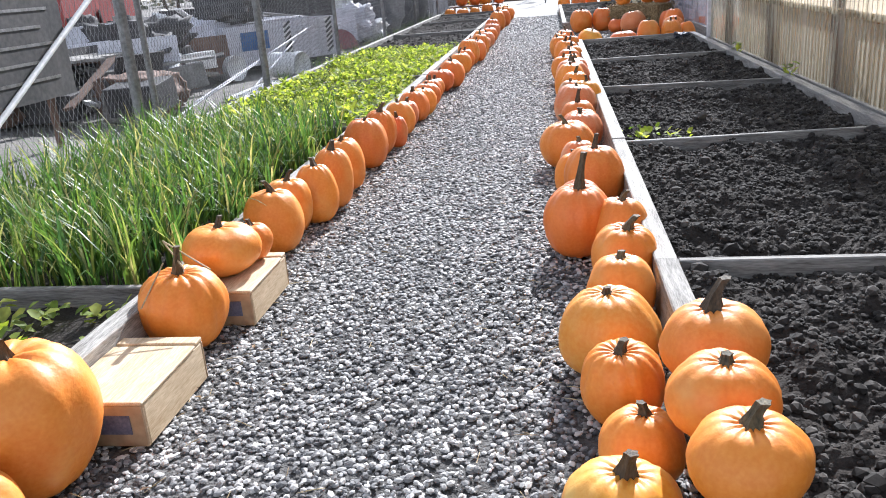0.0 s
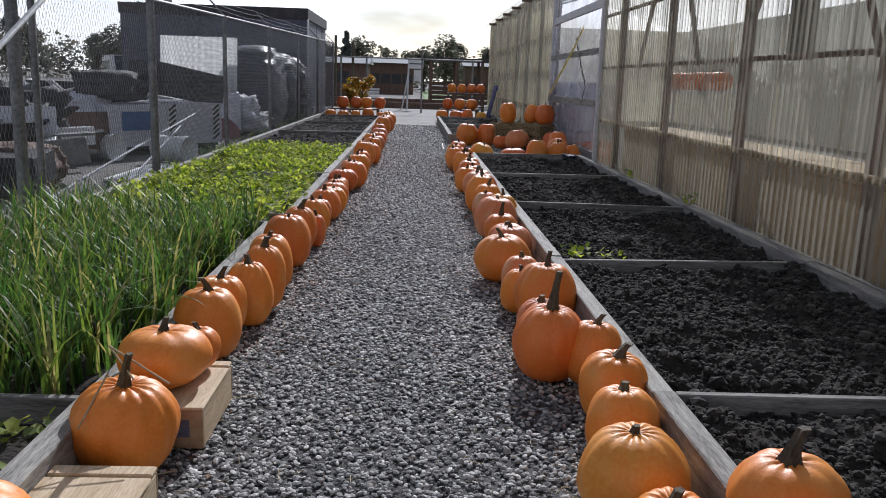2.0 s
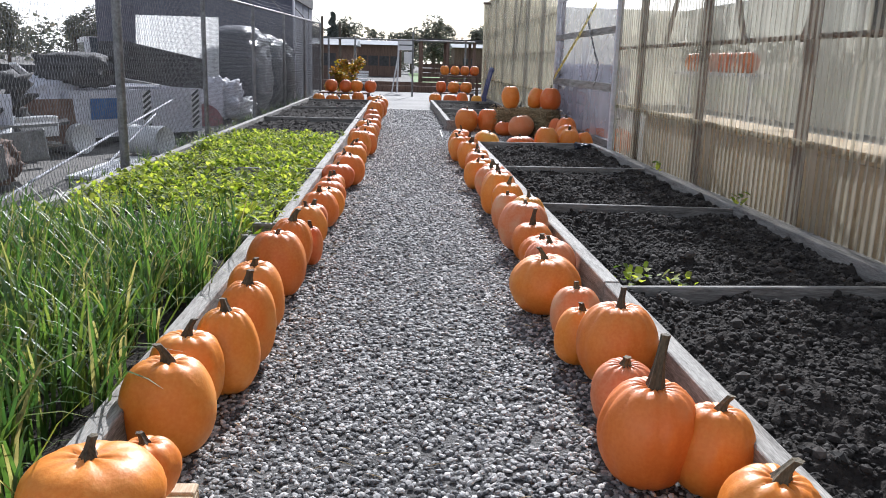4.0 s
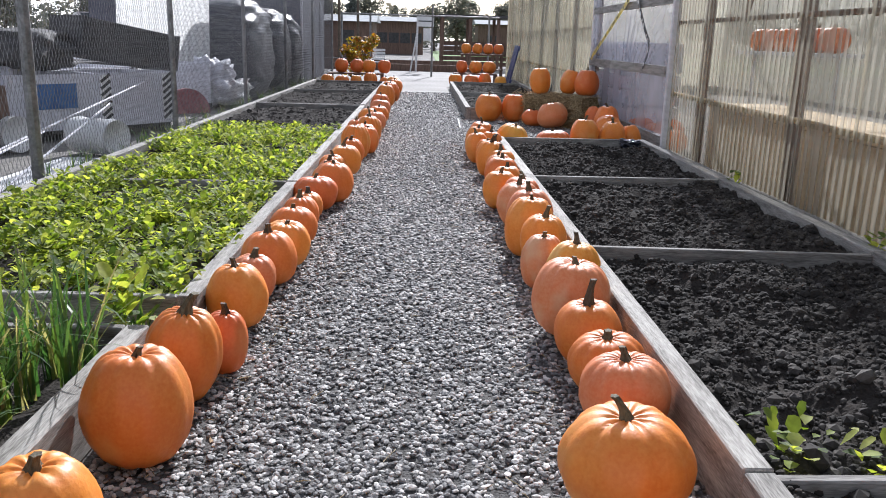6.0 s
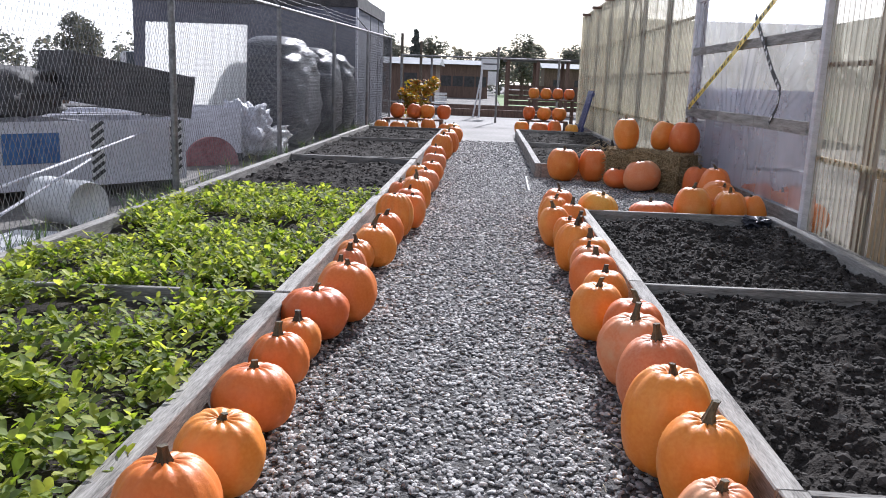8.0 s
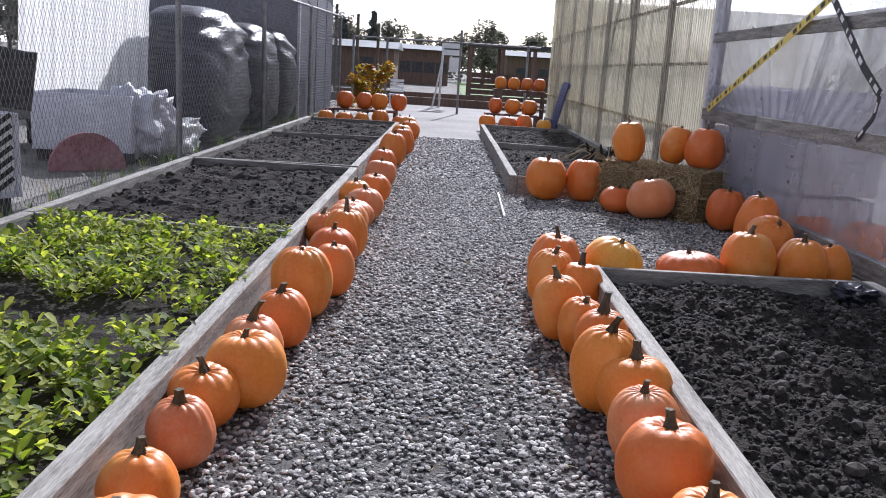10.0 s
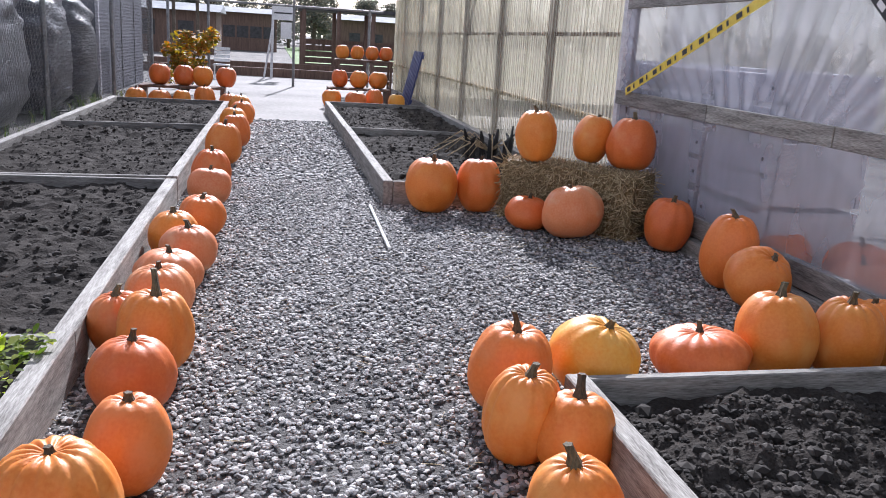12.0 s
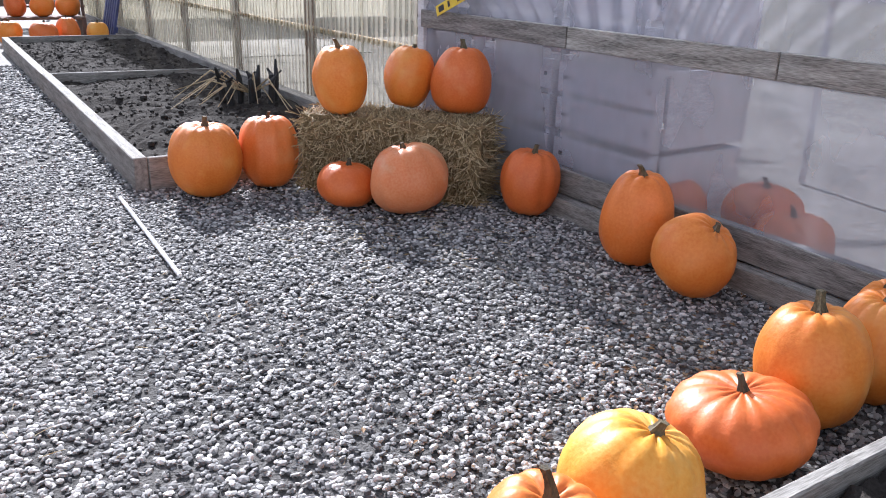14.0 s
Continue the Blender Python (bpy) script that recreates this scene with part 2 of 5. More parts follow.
M_SHEETWHITE = sheet_mat("milky white sheet", (0.86, 0.86, 0.84), (0.95, 0.95, 0.95), 3.0, 0.82, 0.97, 0.4)
M_TAN = mat("tan stained plywood", (0.42, 0.3, 0.17), (0.72, 0.57, 0.38), scale=1.5, rough=0.8, fine=8)
M_PALEWOOD = mat("whitewashed bin wood", (0.5, 0.49, 0.5), (0.74, 0.73, 0.74), scale=3, rough=0.7, stretch=(2, 1, 6), fine=8)
M_BLUEGREY = mat("faded blue grey cladding", (0.075, 0.08, 0.11), (0.14, 0.147, 0.185), scale=0.9, rough=0.75, fine=12)
M_BAG = mat("black bale wrap", (0.014, 0.016, 0.026), (0.034, 0.038, 0.055), scale=2, rough=0.33, bump=0.8, stretch=(1, 1, 4), fine=4, dist=0.05)
M_REDBARN = mat("dull red siding", (0.2, 0.035, 0.035), (0.33, 0.07, 0.06), scale=2, rough=0.8, stretch=(6, 6, 0.5))
M_DARK = mat("dark weathered surface", (0.03, 0.03, 0.033), (0.09, 0.085, 0.085), scale=4, rough=0.8)
M_WHITE = mat("dirty white plastic", (0.6, 0.6, 0.6), (0.84, 0.84, 0.83), scale=3, rough=0.5, fine=8)
M_GREYBOX = mat("pale grey bin", (0.48, 0.48, 0.53), (0.7, 0.7, 0.75), scale=2, rough=0.6, fine=8)
M_BLUE = mat("blue plastic", (0.03, 0.09, 0.24), (0.06, 0.16, 0.36), scale=3, rough=0.4)
M_NAVY = mat("navy blue painted wood", (0.02, 0.03, 0.1), (0.05, 0.065, 0.2), scale=4, rough=0.6)
M_RED = mat("faded red paint", (0.2, 0.05, 0.06), (0.42, 0.2, 0.21), scale=4, rough=0.6)
M_GREYROOF = mat("pale metal roof", (0.2, 0.215, 0.23), (0.36, 0.38, 0.4), scale=0.5, rough=0.9)
M_GRASS = mat("far lawn", (0.07, 0.14, 0.025), (0.16, 0.27, 0.05), scale=0.5, rough=0.9, fine=20)
M_BROWNWOOD = mat("brown planks", (0.09, 0.055, 0.04), (0.2, 0.13, 0.1), scale=2, rough=0.85, stretch=(5, 5, 0.5))
M_TAPE = mat("yellow caution tape", (0.7, 0.5, 0.03), (0.85, 0.65, 0.06), scale=5, rough=0.4)
M_BLACK = mat("matt black", (0.012, 0.012, 0.012), (0.03, 0.03, 0.03), scale=8, rough=0.6)
M_GLASS = mat("dark car glass", (0.05, 0.06, 0.07), (0.1, 0.12, 0.13), scale=1, rough=0.08, bump=0.0)


# ---- builders ----
def link_mesh(name, verts, faces, material, smooth=False):
    me = bpy.data.meshes.new(name)
    me.from_pydata([tuple(v) for v in verts], [], [tuple(f) for f in faces])
    if smooth:
        me.polygons.foreach_set("use_smooth", [True] * len(me.polygons))
    me.materials.append(material)
    me.update()
    return new(name, me)


def part(name, bm, material, parent=None, label="", smooth=False):
    me = bpy.data.meshes.new(name)
    bm.to_mesh(me)
    bm.free()
    if smooth:
        me.polygons.foreach_set("use_smooth", [True] * len(me.polygons))
    me.materials.append(material)
    ob = new(name, me)
    ob.parent = parent
    if label:
        ob["label"] = label
    return ob


def add_box(bm, x0, x1, y0, y1, z0, z1, bevel=0.004, m=None):
    made = bmesh.ops.create_cube(bm, size=1.0)["verts"]
    bmesh.ops.scale(bm, vec=(x1 - x0, y1 - y0, z1 - z0), verts=made)
    bmesh.ops.translate(bm, vec=((x0 + x1) / 2, (y0 + y1) / 2, (z0 + z1) / 2), verts=made)
    if bevel:
        edges = list({e for v in made for e in v.link_edges})
        made = list({v for f in bmesh.ops.bevel(bm, geom=edges, offset=bevel, segments=1, affect="EDGES")["faces"] for v in f.verts})
    if m is not None:
        bmesh.ops.transform(bm, matrix=m, verts=made)
    return bm


def box(x0, x1, y0, y1, z0, z1, bevel=0.004, m=None):
    return add_box(bmesh.new(), x0, x1, y0, y1, z0, z1, bevel, m)


def box_ob(name, dims, material, parent=None, label="", bevel=0.004):
    return part(name, box(*dims, bevel), material, parent, label)


def tube_data(points, radii, sides=8):
    """Rings along a line of points."""
    verts, faces = [], []
    pts = [Vector(p) for p in points]
    for i, p in enumerate(pts):
        d = (pts[min(i + 1, len(pts) - 1)] - pts[max(i - 1, 0)]).normalized()
        side = d.cross(Vector((0.3, 0.2, 1)) if abs(d.z) < 0.9 else Vector((1, 0, 0))).normalized()
        up = side.cross(d)
        for k in range(sides):
            a = 2 * math.pi * k / sides
            verts.append(p + (side * math.cos(a) + up * math.sin(a)) * radii[i])
    for i in range(len(pts) - 1):
        for k in range(sides):
            faces.append((i * sides + k, i * sides + (k + 1) % sides, (i + 1) * sides + (k + 1) % sides, (i + 1) * sides + k))
    faces.append(tuple(reversed(range(sides))))
    faces.append(tuple((len(pts) - 1) * sides + k for k in range(sides)))
    return verts, faces


def pole(name, a, b, r, material, parent=None, sides=10, label=""):
    v, f = tube_data([a, b], [r, r], sides)
    ob = link_mesh(name, v, f, material, False)
    ob.parent = parent
    if label:
        ob["label"] = label
    return ob


def empty(name, x=0, y=0, z=0):
    ob = new(name)
    ob.location = (x, y, z)
    return ob


def scatter(name, base_v, base_f, places, turns, sizes, material, smooth=False):
    """Many turned and scaled copies of one small shape in one mesh."""
    bv = np.array(base_v, dtype=float)
    n, k = len(places), len(bv)
    pts = bv[None, :, :] * sizes[:, None, :]
    a, b = turns[:, 0], turns[:, 1]
    ca, sa, cb, sb = np.cos(a), np.sin(a), np.cos(b), np.sin(b)
    y = pts[:, :, 1] * cb[:, None] - pts[:, :, 2] * sb[:, None]
    z = pts[:, :, 1] * sb[:, None] + pts[:, :, 2] * cb[:, None]
    x = pts[:, :, 0]
    out = np.stack([x * ca[:, None] - y * sa[:, None], x * sa[:, None] + y * ca[:, None], z], axis=2) + places[:, None, :]
    faces = (np.array(base_f)[None, :, :] + (np.arange(n) * k)[:, None, None]).reshape(-1, len(base_f[0]))
    me = bpy.data.meshes.new(name)
    me.from_pydata(out.reshape(-1, 3).tolist(), [], faces.tolist())
    if smooth:
        me.polygons.foreach_set("use_smooth", [True] * len(me.polygons))
    me.materials.append(material)
    me.update()
    return new(name, me)


rng = np.random.default_rng(7)

# ---- ground ----
ground = part("ground", box(-600, 600, -100, 900, -0.5, -0.012, 0), M_YARD)
tagged(ground, "bare brown dirt and gravel ground of the yard", "ground", kind="structure")
path = part("path", box(-1.66, 2.7, -4, 26.4, -0.2, 0.0, 0), M_GROUND)
tagged(path, "grey crushed gravel garden path between raised beds", "path", kind="structure")
apron = part("pavement", box(-6, 6, 26.42, 41, -0.2, 0.004, 0), M_CONCRETE)
tagged(apron, "pale sunlit concrete yard beyond the beds", "pavement", kind="structure")
lawn = part("lawn", box(0.3, 40, 52, 110, -0.2, 0.02, 0), M_GRASS)
tagged(lawn, "bright green far lawn behind the gate", "lawn", kind="structure")

# gravel stones: a squashed twelve-cornered lump
bm = bmesh.new()
bmesh.ops.create_icosphere(bm, subdivisions=1, radius=1.0)
bm.verts.ensure_lookup_table()
lump_v = [tuple(v.co) for v in bm.verts]
lump_f = [tuple(v.index for v in f.verts) for f in bm.faces]
bm.free()


def stones(name, x0, x1, y0, y1, per_m2, low, high, label):
    n = int((x1 - x0) * (y1 - y0) * per_m2)
    size = rng.uniform(low, high, n)
    sizes = np.stack([size * rng.uniform(0.8, 1.35, n), size * rng.uniform(0.7, 1.0, n), size * rng.uniform(0.35, 0.65, n)], 1)
    x, y = rng.uniform(x0, x1, n), rng.uniform(y0, y1, n)
    worn = np.sin(x * 2.1 + 1.3 * np.sin(y * 0.6)) * 0.5 + 0.5
    places = np.stack([x, y, rng.uniform(-0.005, 0.0165, n) * (0.6 + 0.5 * worn)], 1)
    ob = scatter(name, lump_v, lump_f, places, np.stack([rng.uniform(0, 6.3, n), rng.normal(0, 0.42, n)], 1), sizes, M_STONE)
    return tagged(ob, label, "gravel", kind="stuff")


stones("gravel", -1.62, 0.46, 0.9, 8.0, 2500, 0.0078, 0.0172, "loose grey crushed stones covering the path")
stones("gravel", -1.58, 0.46, 8.0, 20.0, 2000, 0.0088, 0.0182, "loose grey crushed stones covering the path")
stones("gravel", 0.46, 2.52, 14.44, 18.93, 2500, 0.0085, 0.0172, "loose grey crushed stones in front of the greenhouse door")
stones("gravel", -1.58, 0.3, 20.0, 26.4, 500, 0.016, 0.03, "grey crushed stones on the far path")


# ---- raised beds ----
TOP = 0.23


def raised_bed(x0, x1, y0, y1, dividers, label, thick=0.095, left_board=True, right_board=True):
    bed = empty("raised_bed", (x0 + x1) / 2, y0, 0)
    tagged(bed, label, "raised bed", "raised beds")

    def add(name, x0, x1, y0, y1, z0, z1, material, label=""):
        cx, cy, cz = (x0 + x1) / 2, (y0 + y1) / 2, (z0 + z1) / 2
        ob = part(name, box(x0 - cx, x1 - cx, y0 - cy, y1 - cy, z0 - cz, z1 - cz, 0.006), material, bed, label)
        ob.location = (cx - bed.location.x, cy - bed.location.y, cz)
        ob.rotation_euler = (0, random.uniform(-0.012, 0.012), random.uniform(-0.0015, 0.0015))
        return ob
    cuts = [y0, *dividers, y1]
    for a, b in zip(cuts, cuts[1:]):
        if left_board:
            add("board", x0 - thick / 2, x0 + thick / 2, a + 0.003, b - 0.003, 0, TOP + random.uniform(-0.006, 0.006), M_BOARD)
        if right_board:
            add("board", x1 - thick / 2, x1 + thick / 2, a + 0.003, b - 0.003, 0, TOP + random.uniform(-0.006, 0.006), M_BOARD)
    for y in dividers:
        add("divider", x0 + thick / 2 + 0.002, x1 - thick / 2 - 0.002, y - 0.022, y + 0.022, 0.02, TOP - 0.012, M_BOARD_X)
    for y in (y0, y1):
        add("end_board", x0 + thick / 2 + 0.002, x1 - thick / 2 - 0.002, y - 0.0 if y == y0 else y - 0.05, y + 0.05 if y == y0 else y, 0, TOP - 0.004, M_BOARD_X)
    return bed


RX0, RX1 = 0.5, 2.36
raised_bed(RX0, RX1, -3.6, 14.36, [0.7, 3.31, 5.87, 8.57, 11.3], "long weathered timber raised bed of dark tilled soil")
raised_bed(0.33, 2.38, 18.93, 28.4, [23.6], "weathered timber raised bed of dark soil by the greenhouse")
LX0, LX1 = -3.6, -1.62
raised_bed(LX0, LX1 - 0.09, -3.6, 7.02, [0.1, 3.2], "weathered timber raised bed planted with green onions")
raised_bed(LX0, LX1, 7.42, 18.8, [10.6, 14.94], "weathered timber raised bed of leafy greens and bare soil")
raised_bed(LX0, LX1, 18.86, 27.3, [23.2], "far weathered timber raised bed of bare soil")


def lumps(x, y, seed):
    """Rolling and crumbly relief of tilled soil."""
    z = 0.0
    for f, a in ((1.7, 0.5), (3.6, 0.95), (7.5, 0.75), (15.0, 0.4), (31.0, 0.28)):
        z += a * noise.noise(Vector((x * f + seed, y * f - seed, seed * 0.7)))
    return z


def soil(x0, x1, y0, y1, height, step, amount, label, seed):
    nx, ny = int((x1 - x0) / step), int((y1 - y0) / step)
    verts = [(x0 + (x1 - x0) * i / nx, y0 + (y1 - y0) * j / ny, 0) for j in range(ny + 1) for i in range(nx + 1)]
    verts = [(x, y, height + amount * lumps(x, y, seed)) for x, y, _ in verts]
    faces = [(j * (nx + 1) + i, j * (nx + 1) + i + 1, (j + 1) * (nx + 1) + i + 1, (j + 1) * (nx + 1) + i) for j in range(ny) for i in range(nx)]
    ob = link_mesh("soil", verts, faces, M_SOIL, False)
    return tagged(ob, label, "soil", kind="stuff")


def clods(x0, x1, y0, y1, per_m2, height, seed, amount):
    n = int((x1 - x0) * (y1 - y0) * per_m2)
    x, y = rng.uniform(x0, x1, n), rng.uniform(y0, y1, n)
    z = np.array([height + amount * lumps(a, b, seed) for a, b in zip(x, y)])
    size = rng.gamma(1.6, 0.004, n) + 0.004
    ob = scatter("soil_crumbs", lump_v, lump_f, np.stack([x, y, z + size * 0.25], 1), np.stack([rng.uniform(0, 6.3, n), rng.normal(0, 0.6, n)], 1),
                 np.stack([size * 1.2, size, size * 0.8], 1), M_CLOD)
    return tagged(ob, "loose crumbs and clods of dark soil", "soil", kind="stuff")


soil(RX0 + 0.05, RX1 - 0.05, -3.55, 1.5, 0.15, 0.06, 0.05, "dark tilled soil filling the raised bed", 3.1)
soil(RX0 + 0.05, RX1 - 0.05, 1.5, 6.2, 0.15, 0.022, 0.06, "dark tilled soil filling the raised bed", 3.1)
soil(RX0 + 0.05, RX1 - 0.05, 6.2, 14.3, 0.15, 0.028, 0.06, "dark tilled soil filling the raised bed", 3.1)
soil(0.38, 2.33, 19.0, 28.35, 0.14, 0.045, 0.04, "dark tilled soil in the far bed", 5.2)
soil(LX0 + 0.05, LX1 - 0.14, -3.5, 6.97, 0.12, 0.07, 0.03, "dark soil under the onions", 8.4)
soil(LX0 + 0.05, LX1 - 0.05, 7.47, 14.9, 0.13, 0.06, 0.03, "dark soil under the leafy greens", 8.4)
soil(LX0 + 0.05, LX1 - 0.05, 14.98, 18.75, 0.15, 0.035, 0.045, "dark tilled bare soil", 9.7)
soil(LX0 + 0.05, LX1 - 0.05, 18.92, 27.25, 0.15, 0.05, 0.045, "dark tilled bare soil of the far bed", 9.7)
clods(RX0 + 0.06, RX1 - 0.06, 1.6, 8.5, 1500, 0.15, 3.1, 0.06)
clods(RX0 + 0.06, RX1 - 0.06, 8.5, 14.2, 1100, 0.15, 3.1, 0.06)
clods(0.4, 2.3, 19.0, 28.3, 160, 0.14, 5.2, 0.04)
clods(LX0 + 0.1, LX1 - 0.1, 15.0, 27.2, 160, 0.15, 9.7, 0.045)


# ---- plants ----
def blade_field(name, clumps, blades, height, width, material, lean):
    verts, faces = [], []
    for cx, cy, cz in clumps:
        for _ in range(blades):
            a = random.uniform(0, 2 * math.pi)
            h = height * random.uniform(0.55, 1.12)
            out = lean * h * random.uniform(0.15, 1.0)
            droop = random.choice((0, 0, 0.12, 0.35, 0.5)) * h
            w = width * random.uniform(0.6, 1.2)
            bx, by = cx + random.gauss(0, 0.018), cy + random.gauss(0, 0.018)
            dx, dy = math.cos(a), math.sin(a)
            base = len(verts)
            for k, (s, t) in enumerate(((0, 1.0), (0.35, 1.0), (0.7, 0.75), (0.92, 0.4))):
                r = out * s * s
                z = cz + h * s - droop * s ** 4
                verts += [(bx + dx * r - dy * w * t, by + dy * r + dx * w * t, z), (bx + dx * r + dy * w * t, by + dy * r - dx * w * t, z)]
            verts.append((bx + dx * out * 1.15, by + dy * out * 1.15, cz + h - droop))
            for k in range(3):
                faces.append((base + 2 * k, base + 2 * k + 1, base + 2 * k + 3, base + 2 * k + 2))
            faces.append((base + 6, base + 7, base + 8))
    return link_mesh(name, verts, faces, material, True)


clumps = [(LX0 + 0.12 + 0.155 * i + random.gauss(0, 0.02), 3.3 + 0.135 * j + random.gauss(0, 0.025), 0.12) for i in range(13) for j in range(27)]
clumps = [c for c in clumps if c[0] < LX1 - 0.16]
ob = blade_field("green_onions", clumps, 14, 0.48, 0.007, M_ONION, 0.75)
tagged(ob, "dense rows of tall green onion leaves, some yellowing tips", "green onions", kind="stuff")
clumps = [(random.uniform(LX0 + 0.1, LX1 - 0.1), random.uniform(7.08, 7.38), 0.0) for _ in range(18)]
ob = blade_field("weeds", clumps, 8, 0.3, 0.006, M_ONION, 0.8)
tagged(ob, "straggling green weeds in the gap between beds", "weeds", kind="stuff")
clumps = [(random.gauss(-4.0, 0.12), random.uniform(6, 30), 0.0) for _ in range(90)]
ob = blade_field("grass_tufts", clumps, 9, 0.28, 0.005, M_ONION, 0.9)
tagged(ob, "dry grass tufts along the foot of the chain link fence", "grass", kind="stuff")


def leaf_field(name, plants, leaves, size, material, spread, rise):
    """Low plants of cupped, lobed leaves on short stalks."""
    verts, faces = [], []
    for cx, cy, cz in plants:
        grown = random.uniform(0.7, 1.25)
        for _ in range(leaves):
            a = random.uniform(0, 2 * math.pi)
            reach = spread * grown * random.uniform(0.1, 1.0)
            z = cz + rise * grown * random.uniform(0.25, 1.0)
            s = size * grown * random.uniform(0.6, 1.2)
            tilt = random.uniform(-0.6, 1.3)
            px, py = cx + reach * math.cos(a), cy + reach * math.sin(a)
            dx, dy = math.cos(a), math.sin(a)
            base = len(verts)
            for u, v, w in ((-0.5, 0, 0), (0, 0.42, 0.14), (0.05, 0, 0.0), (0, -0.42, 0.14), (0.45, 0.3, 0.06), (0.6, 0, -0.06), (0.45, -0.3, 0.06)):
                v *= random.uniform(0.8, 1.2)
                verts.append((px + s * (u * dx - v * dy), py + s * (u * dy + v * dx), z + s * (u * tilt + w)))
            faces += [(base, base + 2, base + 1), (base, base + 3, base + 2), (base + 1, base + 2, base + 5, base + 4), (base + 2, base + 3, base + 6, base + 5)]
    return link_mesh(name, verts, faces, material, True)


plants = []
while len(plants) < 1150:
    x, y = random.uniform(LX0 + 0.08, LX1 - 0.07), random.uniform(7.5, 14.85)
    if abs(y - 10.6) > 0.06 and noise.noise(Vector((x * 1.6, y * 1.6, 2.0))) > -0.2 - 0.1 * (y < 12):
        plants.append((x, y, 0.13))
ob = leaf_field("leafy_greens", plants, 19, 0.04, M_GREENS, 0.085, 0.15)
tagged(ob, "low dense leafy green crop in sunlight", "leafy greens", kind="stuff")
ob = leaf_field("leafy_greens", [(random.uniform(LX0 + 0.3, LX1 - 0.1), random.uniform(1.2, 3.1), 0.12) for _ in range(70)], 10, 0.06, M_GREENS, 0.1, 0.1)
tagged(ob, "sparse small leafy seedlings on dark soil", "leafy greens", kind="stuff")


def bushy_plant(x, y, z, leaves, size, spread, rise, label):
    ob = leaf_field("garden_plant", [(0, 0, 0)] * 1, leaves, size, M_GREENS, spread, rise)
    ob.location = (x, y, z)
    return tagged(ob, label, "plant", kind="stuff")


bushy_plant(0.72, 6.1, 0.13, 46, 0.05, 0.22, 0.1, "sprawling green seedling plant at the divider board")
bushy_plant(0.98, 6.05, 0.13, 18, 0.045, 0.14, 0.08, "small green plant beside the divider board")
bushy_plant(-1.83, 7.2, 0.05, 60, 0.085, 0.17, 0.36, "leafy yellow green chard plant between beds")
bushy_plant(2.42, 8.7, 0.15, 16, 0.09, 0.1, 0.25, "small green weed at the greenhouse foot")
bushy_plant(2.44, 11.2, 0.15, 14, 0.08, 0.1, 0.25, "small green weed at the greenhouse foot")


